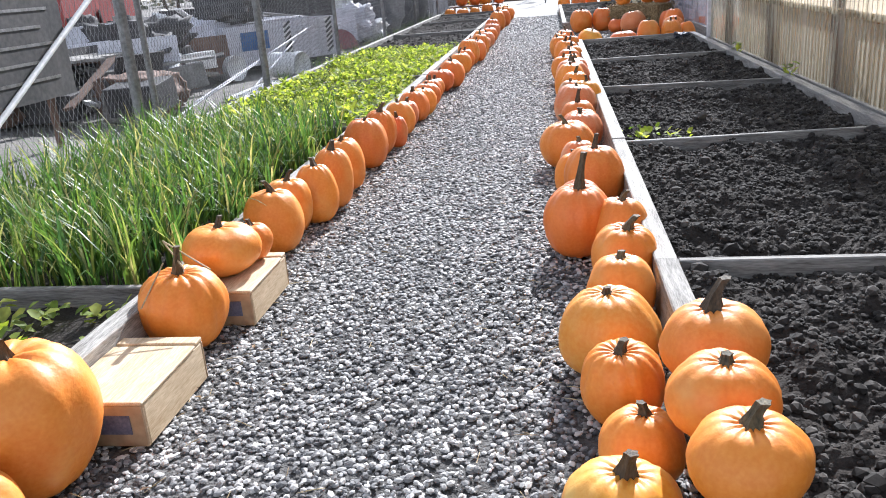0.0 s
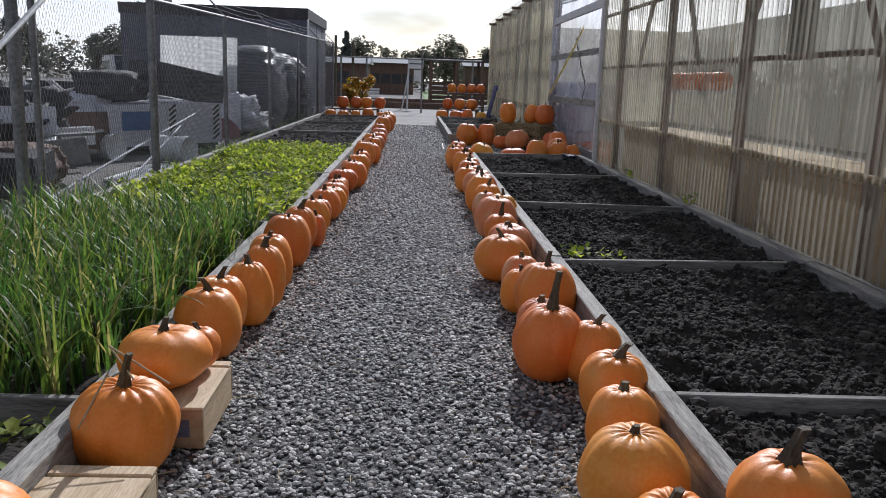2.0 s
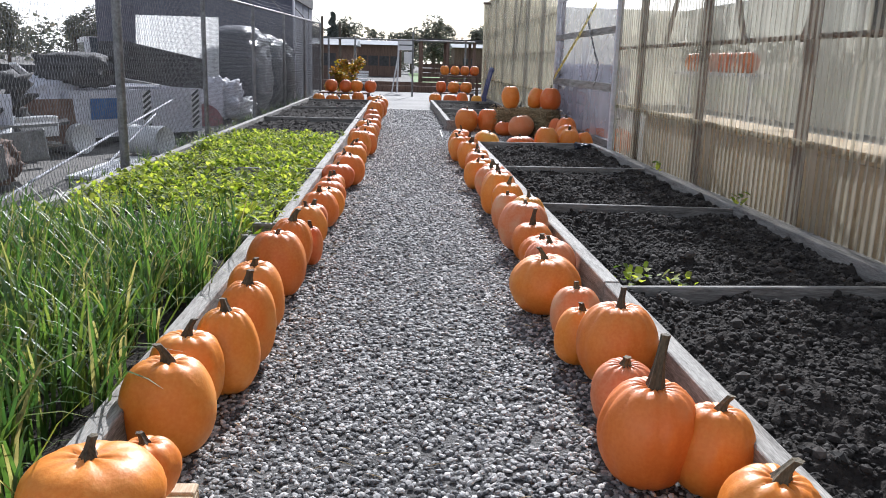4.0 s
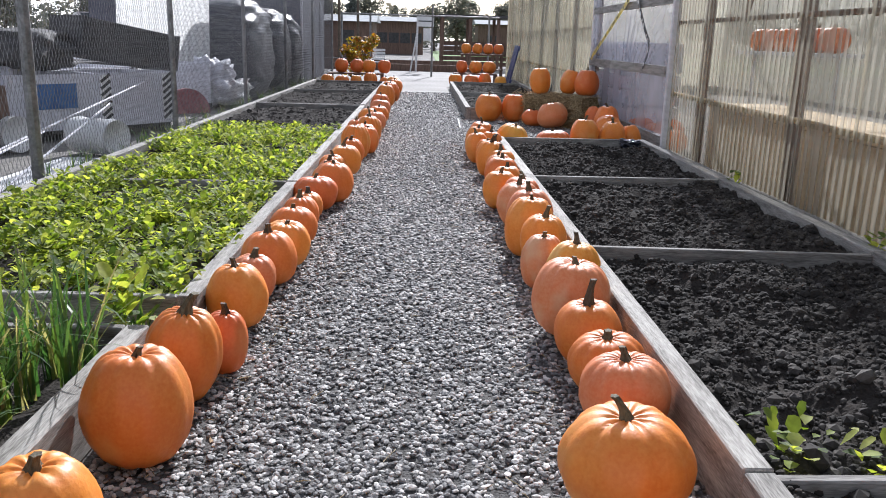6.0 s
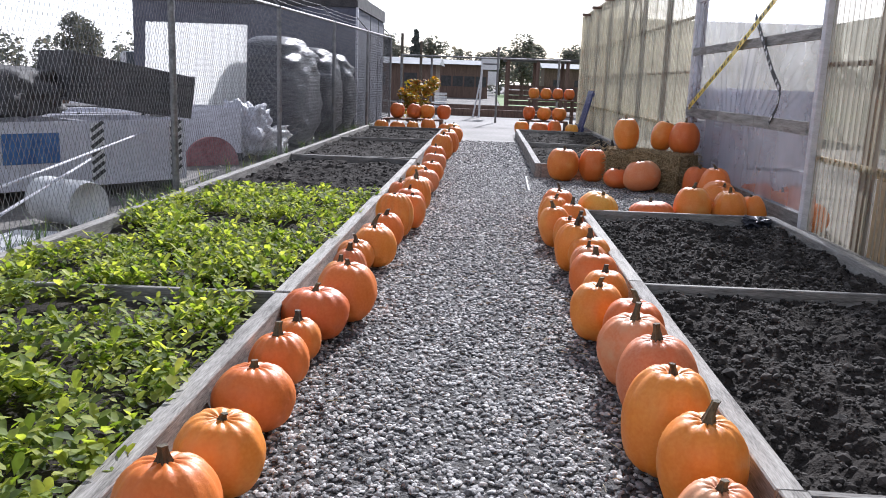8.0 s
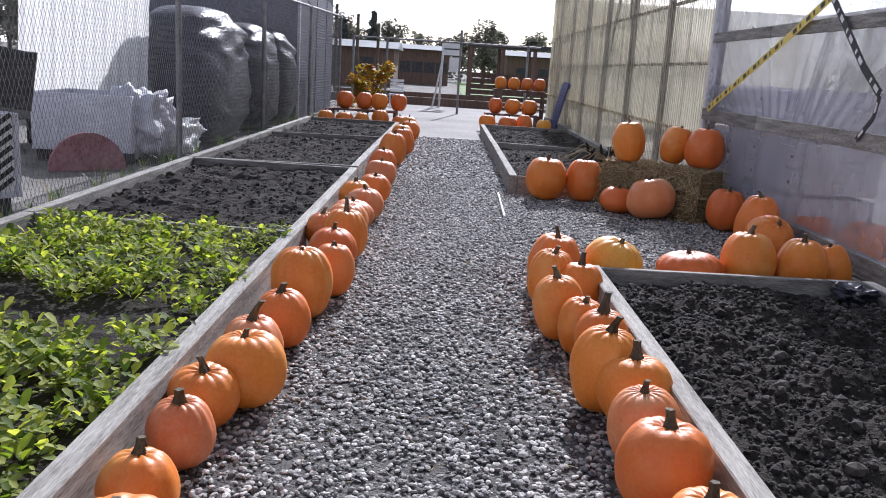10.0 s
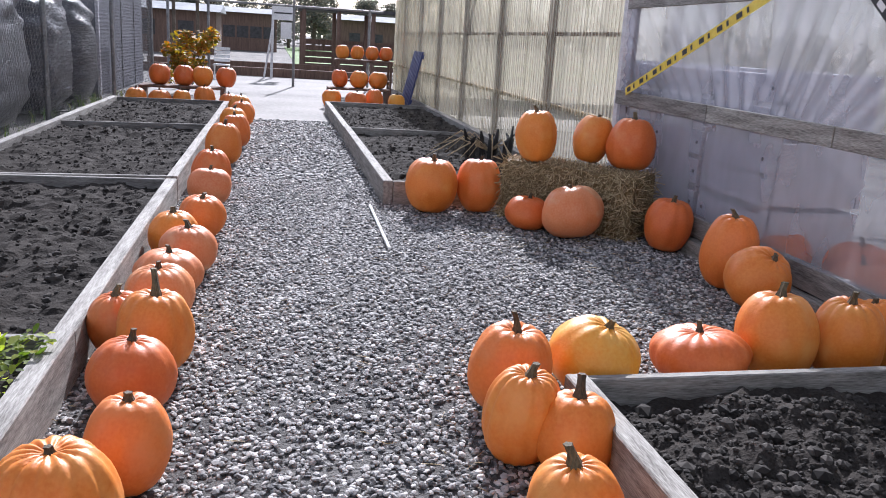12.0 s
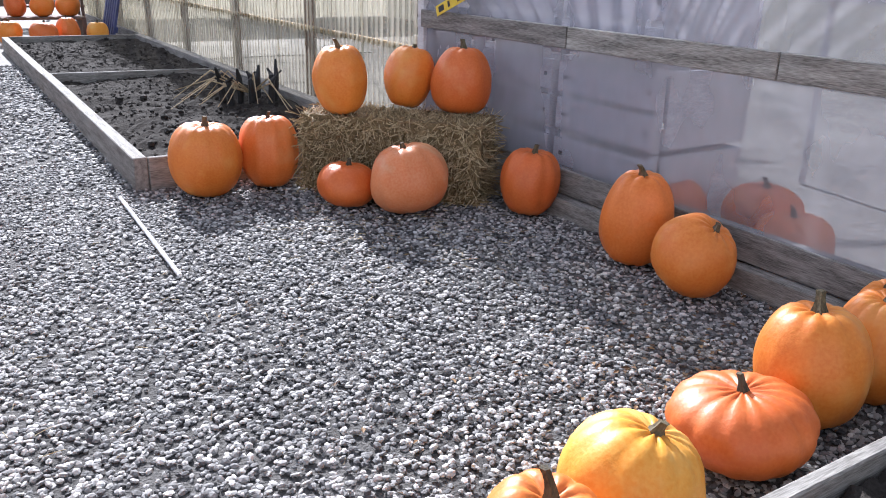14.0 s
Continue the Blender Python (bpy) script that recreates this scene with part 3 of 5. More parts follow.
# ---- pumpkins ----
def pumpkin(x, y, w, h, z=0.0, skin=0, stem=0.09, tilt=0.0, turn=None):
    stem *= 0.85
    seed = random.random() * 100
    ribs = random.choice((9, 10, 11, 12, 14))
    depth = random.uniform(0.012, 0.05)
    seg, rows = ribs * 5, 20
    r, half = w / 2, h / 2
    power = 0.78 if h > w else 0.88
    dimple = random.uniform(0.05, 0.12) * h
    verts, faces = [], []
    bulge = random.uniform(-0.08, 0.08)
    for j in range(1, rows):
        p = math.pi * j / rows
        ring = math.sin(p) ** power
        zz = -math.cos(p)
        for i in range(seg):
            a = 2 * math.pi * i / seg
            groove = abs(math.sin(a * ribs / 2 + 0.5 * math.sin(a + seed))) ** 0.6
            rad = r * ring * (1 - depth * (1 + 1.1 * max(0.0, zz)) * (1 - groove)) * (1 + bulge * zz)
            rad *= 1 + 0.09 * noise.noise(Vector((math.cos(a) * 1.1 + seed, math.sin(a) * 1.1, zz * 0.9))) + 0.012 * noise.noise(Vector((math.cos(a) * 5 + seed, math.sin(a) * 5, zz * 4)))
            lift = half * zz * (1 - 0.03 * (1 - groove)) + half
            near = max(0.0, 1 - ring / 0.62)
            lift += (-dimple if zz > 0 else dimple * 0.8) * near ** 1.5 - (0.05 * h * (1 - groove) * near if zz > 0 else 0)
            verts.append((rad * math.cos(a), rad * math.sin(a), lift))
    low, high = len(verts), len(verts) + 1
    verts += [(0, 0, dimple * 0.8), (0, 0, h - dimple)]
    for j in range(rows - 2):
        for i in range(seg):
            faces.append((j * seg + i, j * seg + (i + 1) % seg, (j + 1) * seg + (i + 1) % seg, (j + 1) * seg + i))
    top = (rows - 2) * seg
    for i in range(seg):
        faces.append((low, (i + 1) % seg, i))
        faces.append((high, top + i, top + (i + 1) % seg))
    body = link_mesh("pumpkin", verts, faces, M_SKINS[skin], True)
    words = ("orange", "deep orange", "yellow orange", "pale pinkish orange")[skin]
    shape = "tall" if h > w * 1.1 else ("squat" if h < w * 0.78 else "round")
    tagged(body, f"{shape} {words} ribbed pumpkin with a dry stem", "pumpkin", "pumpkins")
    # stem: a ridged, bent, flaring stalk
    a = random.uniform(0, 2 * math.pi)
    bend = random.uniform(0.15, 0.6) * stem
    r0 = random.uniform(0.0105, 0.0155) * (1 + stem * 1.5)
    sides, rings = 10, 7
    sv, sf = [], []
    for k in range(rings):
        s = k / (rings - 1)
        cx, cy = bend * s * s * math.cos(a), bend * s * s * math.sin(a)
        rr = r0 * (2.3 - 3.4 * s + 2.1 * s * s)
        for i in range(sides):
            b = 2 * math.pi * i / sides
            q = rr * (1.15 if i % 2 else 0.82)
            sv.append((cx + q * math.cos(b), cy + q * math.sin(b), h - dimple - 0.008 + (stem + dimple * 0.4) * s))
    for k in range(rings - 1):
        for i in range(sides):
            sf.append((k * sides + i, k * sides + (i + 1) % sides, (k + 1) * sides + (i + 1) % sides, (k + 1) * sides + i))
    sf.append(tuple((rings - 1) * sides + i for i in range(sides)))
    st = link_mesh("stem", sv, sf, M_STEM, False)
    st.parent = body
    body.matrix_world = pose(x, y, z, tilt, random.uniform(-5, 5), random.uniform(0, 360) if turn is None else turn)
    # settle a tilted pumpkin on its support
    bpy.context.view_layer.update()
    m = body.matrix_world
    drop = min((m @ Vector(v)).z for v in verts) - z
    body.location.z -= drop
    return body


def row_pumpkin(x, y, w, h, skin, stem):
    return pumpkin(x, y, w, h, 0.012, skin, stem, random.uniform(-6, 6))


# row along the planted bare beds
row_pumpkin(0.18, 1.72, 0.30, 0.26, 2, 0.10)
row_pumpkin(0.26, 2.05, 0.25, 0.23, 0, 0.05)
row_pumpkin(0.25, 2.37, 0.27, 0.29, 0, 0.05)
row_pumpkin(0.23, 2.71, 0.37, 0.34, 2, 0.03)
row_pumpkin(0.30, 3.15, 0.29, 0.30, 0, 0.04)
row_pumpkin(0.33, 3.50, 0.30, 0.33, 0, 0.08)
row_pumpkin(0.34, 3.93, 0.28, 0.33, 0, 0.07)
row_pumpkin(0.14, 4.02, 0.35, 0.39, 1, 0.22)
row_pumpkin(0.18, 4.44, 0.26, 0.30, 3, 0.05)
row_pumpkin(0.27, 4.90, 0.37, 0.40, 0, 0.11)
row_pumpkin(0.14, 5.16, 0.23, 0.29, 0, 0.05)
row_pumpkin(0.21, 5.46, 0.27, 0.31, 3, 0.05)
row_pumpkin(0.15, 6.00, 0.42, 0.36, 0, 0.08)
row_pumpkin(0.27, 6.50, 0.34, 0.34, 3, 0.06)
row_pumpkin(0.28, 6.86, 0.32, 0.29, 0, 0.04)
row_pumpkin(0.27, 7.20, 0.32, 0.32, 0, 0.14)
row_pumpkin(0.22, 7.57, 0.39, 0.41, 3, 0.04)
row_pumpkin(0.34, 8.13, 0.32, 0.36, 2, 0.08)
row_pumpkin(0.22, 8.37, 0.27, 0.35, 3, 0.05)
row_pumpkin(0.27, 8.78, 0.30, 0.38, 0, 0.09)
row_pumpkin(0.22, 9.09, 0.34, 0.44, 0, 0.05)
row_pumpkin(0.31, 9.60, 0.36, 0.39, 3, 0.09)
row_pumpkin(0.27, 9.99, 0.35, 0.38, 3, 0.09)
row_pumpkin(0.30, 10.33, 0.32, 0.36, 1, 0.08)
row_pumpkin(0.18, 10.72, 0.31, 0.35, 0, 0.07)
row_pumpkin(0.28, 11.12, 0.30, 0.33, 0, 0.06)
row_pumpkin(0.26, 11.57, 0.32, 0.35, 1, 0.07)
row_pumpkin(0.30, 11.92, 0.29, 0.33, 3, 0.06)
row_pumpkin(0.33, 12.27, 0.33, 0.33, 0, 0.09)
row_pumpkin(0.20, 12.45, 0.30, 0.40, 0, 0.10)
row_pumpkin(0.32, 12.98, 0.28, 0.32, 0, 0.12)
row_pumpkin(0.22, 13.17, 0.24, 0.33, 0, 0.05)
row_pumpkin(0.17, 13.40, 0.29, 0.38, 0, 0.08)
row_pumpkin(0.34, 13.92, 0.30, 0.34, 0, 0.10)
row_pumpkin(0.17, 14.08, 0.30, 0.39, 0, 0.06)
row_pumpkin(0.24, 14.50, 0.36, 0.41, 1, 0.10)
# row along the onions and greens
row_pumpkin(-1.50, 1.62, 0.28, 0.30, 0, 0.05)
row_pumpkin(-1.59, 1.98, 0.45, 0.50, 0, 0.08)
row_pumpkin(-1.54, 3.00, 0.37, 0.37, 0, 0.16)
row_pumpkin(-1.55, 4.22, 0.34, 0.38, 0, 0.08)
row_pumpkin(-1.57, 4.55, 0.30, 0.36, 0, 0.08)
row_pumpkin(-1.46, 4.78, 0.28, 0.39, 0, 0.07)
row_pumpkin(-1.45, 5.12, 0.29, 0.42, 0, 0.08)
row_pumpkin(-1.46, 5.60, 0.31, 0.40, 0, 0.05)
row_pumpkin(-1.46, 6.29, 0.37, 0.42, 0, 0.04)
row_pumpkin(-1.46, 6.76, 0.30, 0.40, 0, 0.10)
row_pumpkin(-1.36, 7.04, 0.20, 0.29, 1, 0.07)
row_pumpkin(-1.41, 7.60, 0.30, 0.34, 0, 0.06)
row_pumpkin(-1.43, 8.00, 0.25, 0.28, 3, 0.06)
row_pumpkin(-1.39, 8.32, 0.32, 0.33, 1, 0.07)
row_pumpkin(-1.38, 8.73, 0.31, 0.31, 0, 0.03)
row_pumpkin(-1.40, 9.24, 0.33, 0.29, 1, 0.04)
row_pumpkin(-1.41, 9.73, 0.28, 0.27, 1, 0.08)
row_pumpkin(-1.42, 10.08, 0.25, 0.24, 0, 0.06)
row_pumpkin(-1.40, 10.45, 0.38, 0.31, 1, 0.05)
row_pumpkin(-1.30, 10.84, 0.37, 0.37, 1, 0.04)
row_pumpkin(-1.42, 11.30, 0.25, 0.26, 0, 0.06)
row_pumpkin(-1.42, 11.73, 0.25, 0.26, 3, 0.08)
row_pumpkin(-1.44, 12.05, 0.28, 0.26, 0, 0.08)
row_pumpkin(-1.31, 12.27, 0.34, 0.34, 0, 0.04)
row_pumpkin(-1.37, 12.60, 0.28, 0.30, 3, 0.12)
row_pumpkin(-1.31, 13.02, 0.29, 0.31, 1, 0.06)
row_pumpkin(-1.31, 13.53, 0.36, 0.43, 0, 0.02)
row_pumpkin(-1.21, 13.98, 0.28, 0.35, 1, 0.04)
row_pumpkin(-1.29, 14.57, 0.35, 0.33, 1, 0.06)
row_pumpkin(-1.27, 15.00, 0.34, 0.40, 0, 0.13)
row_pumpkin(-1.42, 15.20, 0.28, 0.32, 1, 0.06)
row_pumpkin(-1.29, 15.62, 0.34, 0.34, 3, 0.05)
row_pumpkin(-1.34, 16.15, 0.40, 0.27, 3, 0.05)
row_pumpkin(-1.26, 16.60, 0.36, 0.32, 3, 0.06)
row_pumpkin(-1.38, 16.95, 0.34, 0.34, 0, 0.05)
row_pumpkin(-1.26, 17.53, 0.34, 0.34, 1, 0.05)
row_pumpkin(-1.30, 18.70, 0.38, 0.35, 3, 0.05)
row_pumpkin(-1.34, 19.55, 0.38, 0.40, 1, 0.06)
row_pumpkin(-1.33, 21.10, 0.42, 0.50, 0, 0.07)
row_pumpkin(-1.22, 22.60, 0.38, 0.46, 1, 0.07)
row_pumpkin(-1.35, 23.90, 0.40, 0.42, 0, 0.06)
row_pumpkin(-1.25, 25.20, 0.42, 0.42, 1, 0.06)
row_pumpkin(-1.35, 26.50, 0.42, 0.42, 0, 0.06)
# three on the board at the start
pumpkin(0.47, 1.66, 0.28, 0.22, 0.235, 0, 0.07)
pumpkin(0.46, 1.93, 0.29, 0.24, 0.235, 0, 0.03)
pumpkin(0.50, 2.22, 0.31, 0.26, 0.235, 0, 0.10)
# door yard and straw bale
pumpkin(0.64, 14.64, 0.42, 0.36, 0.012, 2, 0.05, 18, 70)
pumpkin(1.27, 14.69, 0.46, 0.29, 0.012, 1, 0.06, 4)
pumpkin(1.69, 14.74, 0.39, 0.46, 0.012, 0, 0.08, 3)
pumpkin(2.08, 14.74, 0.36, 0.44, 0.012, 0, 0.08, 2)
pumpkin(2.4, 14.84, 0.27, 0.38, 0.012, 0, 0.03, 12)
pumpkin(2.33, 16.27, 0.39, 0.54, 0.012, 1, 0.07, 2)
pumpkin(2.21, 15.88, 0.42, 0.39, 0.012, 0, 0.04, 32, 20)
pumpkin(0.67, 18.62, 0.48, 0.52, 0.012, 0, 0.08, 2)
pumpkin(1.14, 18.63, 0.42, 0.53, 0.012, 1, 0.06, 3)
pumpkin(1.40, 17.96, 0.40, 0.30, 0.012, 1, 0.05, 2)
pumpkin(1.74, 17.63, 0.52, 0.46, 0.012, 3, 0.04, 10)
pumpkin(2.36, 17.27, 0.39, 0.45, 0.012, 1, 0.07, 2)
pumpkin(1.58, 18.35, 0.37, 0.49, 0.545, 0, 0.08, 2)
pumpkin(2.04, 18.34, 0.35, 0.45, 0.545, 0, 0.04, 14, 110)
pumpkin(2.32, 18.02, 0.42, 0.48, 0.545, 1, 0.08, 3)
# far heaps behind the beds
def low_stand(x0, x1, y0, y1, h):
    t = empty("low_stand", (x0 + x1) / 2, (y0 + y1) / 2, 0.004)
    tagged(t, "low dark timber stand under heaped pumpkins", "stand", "low stands")
    dx, dy = (x1 - x0) / 2, (y1 - y0) / 2
    for k in range(4):
        box_ob("slat", (-dx, dx, -dy + k * dy / 2 + 0.01, -dy + (k + 1) * dy / 2 - 0.01, h - 0.04, h), M_BROWNWOOD, t)
    for q in (-dx, dx - 0.08):
        box_ob("runner", (q, q + 0.08, -dy, dy, 0, h - 0.041), M_BROWNWOOD, t)


low_stand(-3.3, -1.7, 28.05, 28.75, 0.4)
low_stand(0.45, 1.85, 30.05, 30.75, 0.4)
for k in range(5):
    pumpkin(-3.3 + 0.43 * k + random.uniform(-0.04, 0.04), 27.66 + random.uniform(-0.05, 0.18), 0.4 + random.uniform(-0.08, 0.07), random.uniform(0.34, 0.48), 0.005, random.choice((0, 1)), 0.06)
for k in range(4):
    pumpkin(-2.95 + 0.42 * k + random.uniform(-0.03, 0.03), 28.4, 0.4 + random.uniform(-0.04, 0.04), 0.42, 0.404, random.choice((0, 1)), 0.06)
for k in range(4):
    pumpkin(0.5 + 0.45 * k + random.uniform(-0.03, 0.03), 29.1 + random.uniform(-0.3, 0.3), 0.44 + random.uniform(-0.1, 0.06), random.uniform(0.34, 0.5), 0.005, random.choice((0, 1, 2)), 0.06)
for k in range(3):
    pumpkin(0.72 + 0.44 * k, 30.4, 0.4 + random.uniform(-0.04, 0.04), 0.42, 0.404, random.choice((0, 1)), 0.06)


# ---- wooden crates by the left row ----
def crate(x0, x1, y0, y1, h, label):
    cx, cy = (x0 + x1) / 2, (y0 + y1) / 2
    c = empty("wooden_crate", cx, cy, 0.012)
    tagged(c, label, "crate", "crates")
    dx, dy = (x1 - x0) / 2, (y1 - y0) / 2
    box_ob("side_panel", (dx - 0.014, dx, -dy + 0.015, dy - 0.015, 0, h - 0.014), M_PLYWOOD, c)
    box_ob("side_panel", (-dx, -dx + 0.014, -dy + 0.015, dy - 0.015, 0, h - 0.014), M_PLYWOOD, c)
    for s in (-1, 1):
        end = box_ob("end_panel", (-dx, dx, s * dy - 0.013 if s > 0 else -dy, dy if s > 0 else -dy + 0.013, 0, h - 0.014), M_CRATE_END, c, "brown end panel with faded print")
        if s < 0:
            box_ob("print", (-dx + 0.04, dx - 0.05, -dy - 0.004, -dy - 0.001, 0.05, h - 0.05), M_PRINT, end, "worn dark blue printed bars", 0)
    box_ob("lid", (-dx - 0.004, dx + 0.004, -dy - 0.004, dy - 0.07, h - 0.013, h), M_PLYWOOD, c)
    box_ob("batten", (-dx, dx, dy - 0.06, dy, h - 0.013, h + 0.004), M_PLYWOOD, c)
    return c


crate(-1.655, -1.31, 3.18, 3.69, 0.17, "pale upturned wooden crate carrying two pumpkins")
crate(-1.655, -1.33, 2.2, 2.7, 0.17, "pale empty upturned wooden crate on the gravel")
pumpkin(-1.52, 3.42, 0.37, 0.25, 0.183, 0, 0.06)
pumpkin(-1.43, 3.6, 0.19, 0.19, 0.187, 0, 0.04)
# dry stalks over the pumpkin by the crate
stalks = empty("dry_stalks", -1.52, 2.98, 0.38)
tagged(stalks, "dry pale broken stalks lying over a pumpkin", "stalk")
for a, b in (((0.04, -0.03, 0.0), (-0.06, 0.03, 0.1)), ((-0.06, 0.03, 0.1), (0.17, -0.06, 0.0)), ((-0.05, -0.02, 0.02), (-0.1, -0.17, -0.12))):
    pole("stalk", a, b, 0.0035, M_STEM_PALE, stalks, 6)
stick = pole("wooden_stick", (0.14, 18.75, 0.026), (0.11, 17.17, 0.026), 0.012, M_WHITE)
tagged(stick, "thin pale stick lying on the gravel", "stick")

# ---- straw bale ----
bale = empty("straw_bale", 1.92, 18.17, 0.0)
bale.rotation_euler = (0, 0, radians(-47))
tagged(bale, "rectangular golden straw bale with pumpkins on top", "straw bale")
bm = bmesh.new()
bmesh.ops.create_cube(bm, size=1.0)
bmesh.ops.subdivide_edges(bm, edges=bm.edges[:], cuts=14, use_grid_fill=True)
for v in bm.verts:
    v.co = Vector((v.co.x * 1.26, v.co.y * 0.46, (v.co.z + 0.5) * 0.535 + 0.005))
    v.co += Vector((noise.noise(v.co * 9), noise.noise(v.co * 9 + Vector((5, 0, 0))), 0)) * 0.02
core = part("packed_straw", bm, M_STRAW_CORE, bale)
verts, faces = [], []
for _ in range(7000):
    face = random.random()
    x, y, z = random.uniform(-0.63, 0.63), random.uniform(-0.23, 0.23), random.uniform(0.01, 0.54)
    if face < 0.5:
        y, out = -0.235, Vector((0, -1, 0))
    elif face < 0.78:
        z, out = 0.535, Vector((0, 0, 1))
    elif face < 0.9:
        x, out = -0.635, Vector((-1, 0, 0))
    else:
        x, out = 0.635, Vector((1, 0, 0))
    d = (Vector((random.gauss(0, 1), random.gauss(0, 1), random.gauss(-0.4, 1.1))) + out * 0.45).normalized() * random.uniform(0.03, 0.12)
    if z + d.z > 0.57:
        d.z = 0.57 - z
    if z + d.z < 0.004:
        d.z = 0.01 - z
    p = Vector((x, y, z)) + out * random.uniform(0, 0.012)
    side = d.cross(out + Vector((0.1, 0.2, 0.1))).normalized() * 0.0028
    b = len(verts)
    verts += [p - side, p + side, p + d + side, p + d - side, p + out * 0.0025 + d * 0.5]
    faces += [(b, b + 1, b + 4), (b + 1, b + 2, b + 4), (b + 2, b + 3, b + 4), (b + 3, b, b + 4)]
fuzz = link_mesh("loose_straw", verts, faces, M_STRAW)
fuzz.parent = bale
tagged(fuzz, kind="stuff")
verts, faces = [], []
for _ in range(260):
    p = Vector((random.gauss(1.5, 0.5), random.gauss(17.6, 0.55), 0.02))
    if p.x > 2.3:
        continue
    a, n = random.uniform(0, 6.3), random.uniform(0.03, 0.09)
    d, s = Vector((math.cos(a), math.sin(a), 0.1)) * n, Vector((-math.sin(a), math.cos(a), 0)) * 0.0016
    b = len(verts)
    verts += [p - s, p + s, p + d + s, p + d - s, p + d * 0.5 + Vector((0, 0, 0.003))]
    faces += [(b, b + 1, b + 4), (b + 1, b + 2, b + 4), (b + 2, b + 3, b + 4), (b + 3, b, b + 4)]
tagged(link_mesh("loose_straw", verts, faces, M_STRAW), "scattered straw stems on the gravel", "straw", kind="stuff")

# ---- greenhouse ----
GX, EAVE, DOOR0, DOOR1, GY0, GY1 = 2.6, 3.75, 14.08, 18.98, -4.0, 35.0
house = empty("greenhouse", GX, 0, 0)
tagged(house, "long greenhouse of corrugated clear plastic on a timber frame", "greenhouse", kind="structure")


def ribbed_sheet(width, height, pitch=0.1, depth=0.012, per=8):
    n = int(width / pitch * per)
    verts, faces = [], []
    for i in range(n + 1):
        y = width * i / n
        x = depth * math.cos(2 * math.pi * i / per)
        verts += [(x, y, 0), (x, y, height)]
    faces = [(2 * i, 2 * i + 2, 2 * i + 3, 2 * i + 1) for i in range(n)]
    me = bpy.data.meshes.new("sheet")
    me.from_pydata(verts, [], faces)
    me.polygons.foreach_set("use_smooth", [True] * len(me.polygons))
    me.materials.append(M_POLY)
    return me


SHEET_W = 1.1
upper, lower = ribbed_sheet(SHEET_W + 0.03, EAVE - 0.84), ribbed_sheet(SHEET_W + 0.03, 0.7)
for y0, y1 in ((GY0, DOOR0 - 0.06), (DOOR1 + 0.06, GY1)):
    n = max(1, round((y1 - y0) / SHEET_W))
    for i in range(n):
        for me, z in ((upper, 0.83), (lower, 0.17)):
            ob = new("plastic_sheet", me)
            ob.parent = house
            ob.location = (0.0 + 0.002 * (i % 2) + (0.004 if z < 0.5 else 0), y0 + (y1 - y0) * i / n, z)
            ob.scale = (1, (y1 - y0) / n / SHEET_W, 1)
    # base board, rails and posts behind the sheets
    box_ob("base_board", (-0.03, 0.02, y0, y1, 0.0, 0.17), M_BOARD, house)
    for z in (0.86, 1.72, 2.55, EAVE - 0.06):
        box_ob("rail", (0.02, 0.06, y0, y1, z - 0.022, z + 0.022), M_TAN if z < 1 else M_BROWNWOOD, house, "timber rail behind the sheets")
    y = y0 + 0.02
    while y < y1:
        box_ob("post", (0.06, 0.15, y, y + 0.09, 0, EAVE), M_BROWNWOOD, house)
        y += 2.44
for y in (2.3, 7.2, 10.9, 25.0):
    for s in (-1, 1):
        pole("brace", (0.11, y + 0.1 * s, EAVE - 0.1), (0.11, y + 1.25 * s, 1.7), 0.03, M_BROWNWOOD, house, 6)
box_ob("door_post", (0.16, 0.2, 7.1, 7.55, 1.7, EAVE - 0.12), M_DARK, house, "dark upright board inside")
# door bay: posts, planks and film
for y in (DOOR0, DOOR1):
    box_ob("door_post", (-0.045, 0.045, y - 0.045, y + 0.045, 0, EAVE), M_PALEWOOD, house, "pale timber post")
box_ob("header", (-0.03, 0.03, DOOR0 + 0.05, DOOR1 - 0.05, 2.72, 2.86), M_PALEWOOD, house)
for a, b in ((DOOR0 + 0.05, 15.68), (15.69, 17.18), (17.19, DOOR1 - 0.05)):
    box_ob("plank", (-0.075, -0.045, a, b, 1.06, 1.19), M_BOARD, house, "weathered grey plank across the film")
    box_ob("plank", (-0.05, -0.02, a, b, 1.95, 2.06), M_BOARD, house, "weathered grey plank across the film")
box_ob("sill", (-0.1, 0.04, DOOR0 + 0.05, DOOR1 - 0.05, 0.0, 0.13), M_BOARD, house, "weathered timber sill")
box_ob("sill", (-0.03, 0.05, DOOR0 + 0.05, DOOR1 - 0.05, 0.14, 0.3), M_BOARD, house, "weathered timber sill")
verts, faces = [], []
ny, nz = 420, 80
for j in range(nz + 1):
    for i in range(ny + 1):
        y, z = DOOR0 + 0.04 + (DOOR1 - DOOR0 - 0.08) * i / ny, 0.1 + 3.4 * j / nz
        fold = 0.0
        if z > 1.19:
            run = y + 0.42 * (z - 1.19) - 16.3
            fold = 0.016 * math.sin(run * 16 / (0.35 + (z - 1.0) * 0.5)) * max(0, 1 - (z - 1.19) * 0.5)
            fold -= 0.03 * max(0.0, math.sin(run * 34 + 2.0 * noise.noise(Vector((run * 5, 0.3, 1.0))))) ** 6 * max(0.0, 1 - abs(run) / 0.55) * max(0, 1.2 - (z - 1.19))
        fold += 0.012 * noise.noise(Vector((y * 2.5, z * 1.2, 3))) + 0.004 * noise.noise(Vector((y * 9, z * 3, 8)))
        verts.append((-0.012 + fold, y, z))
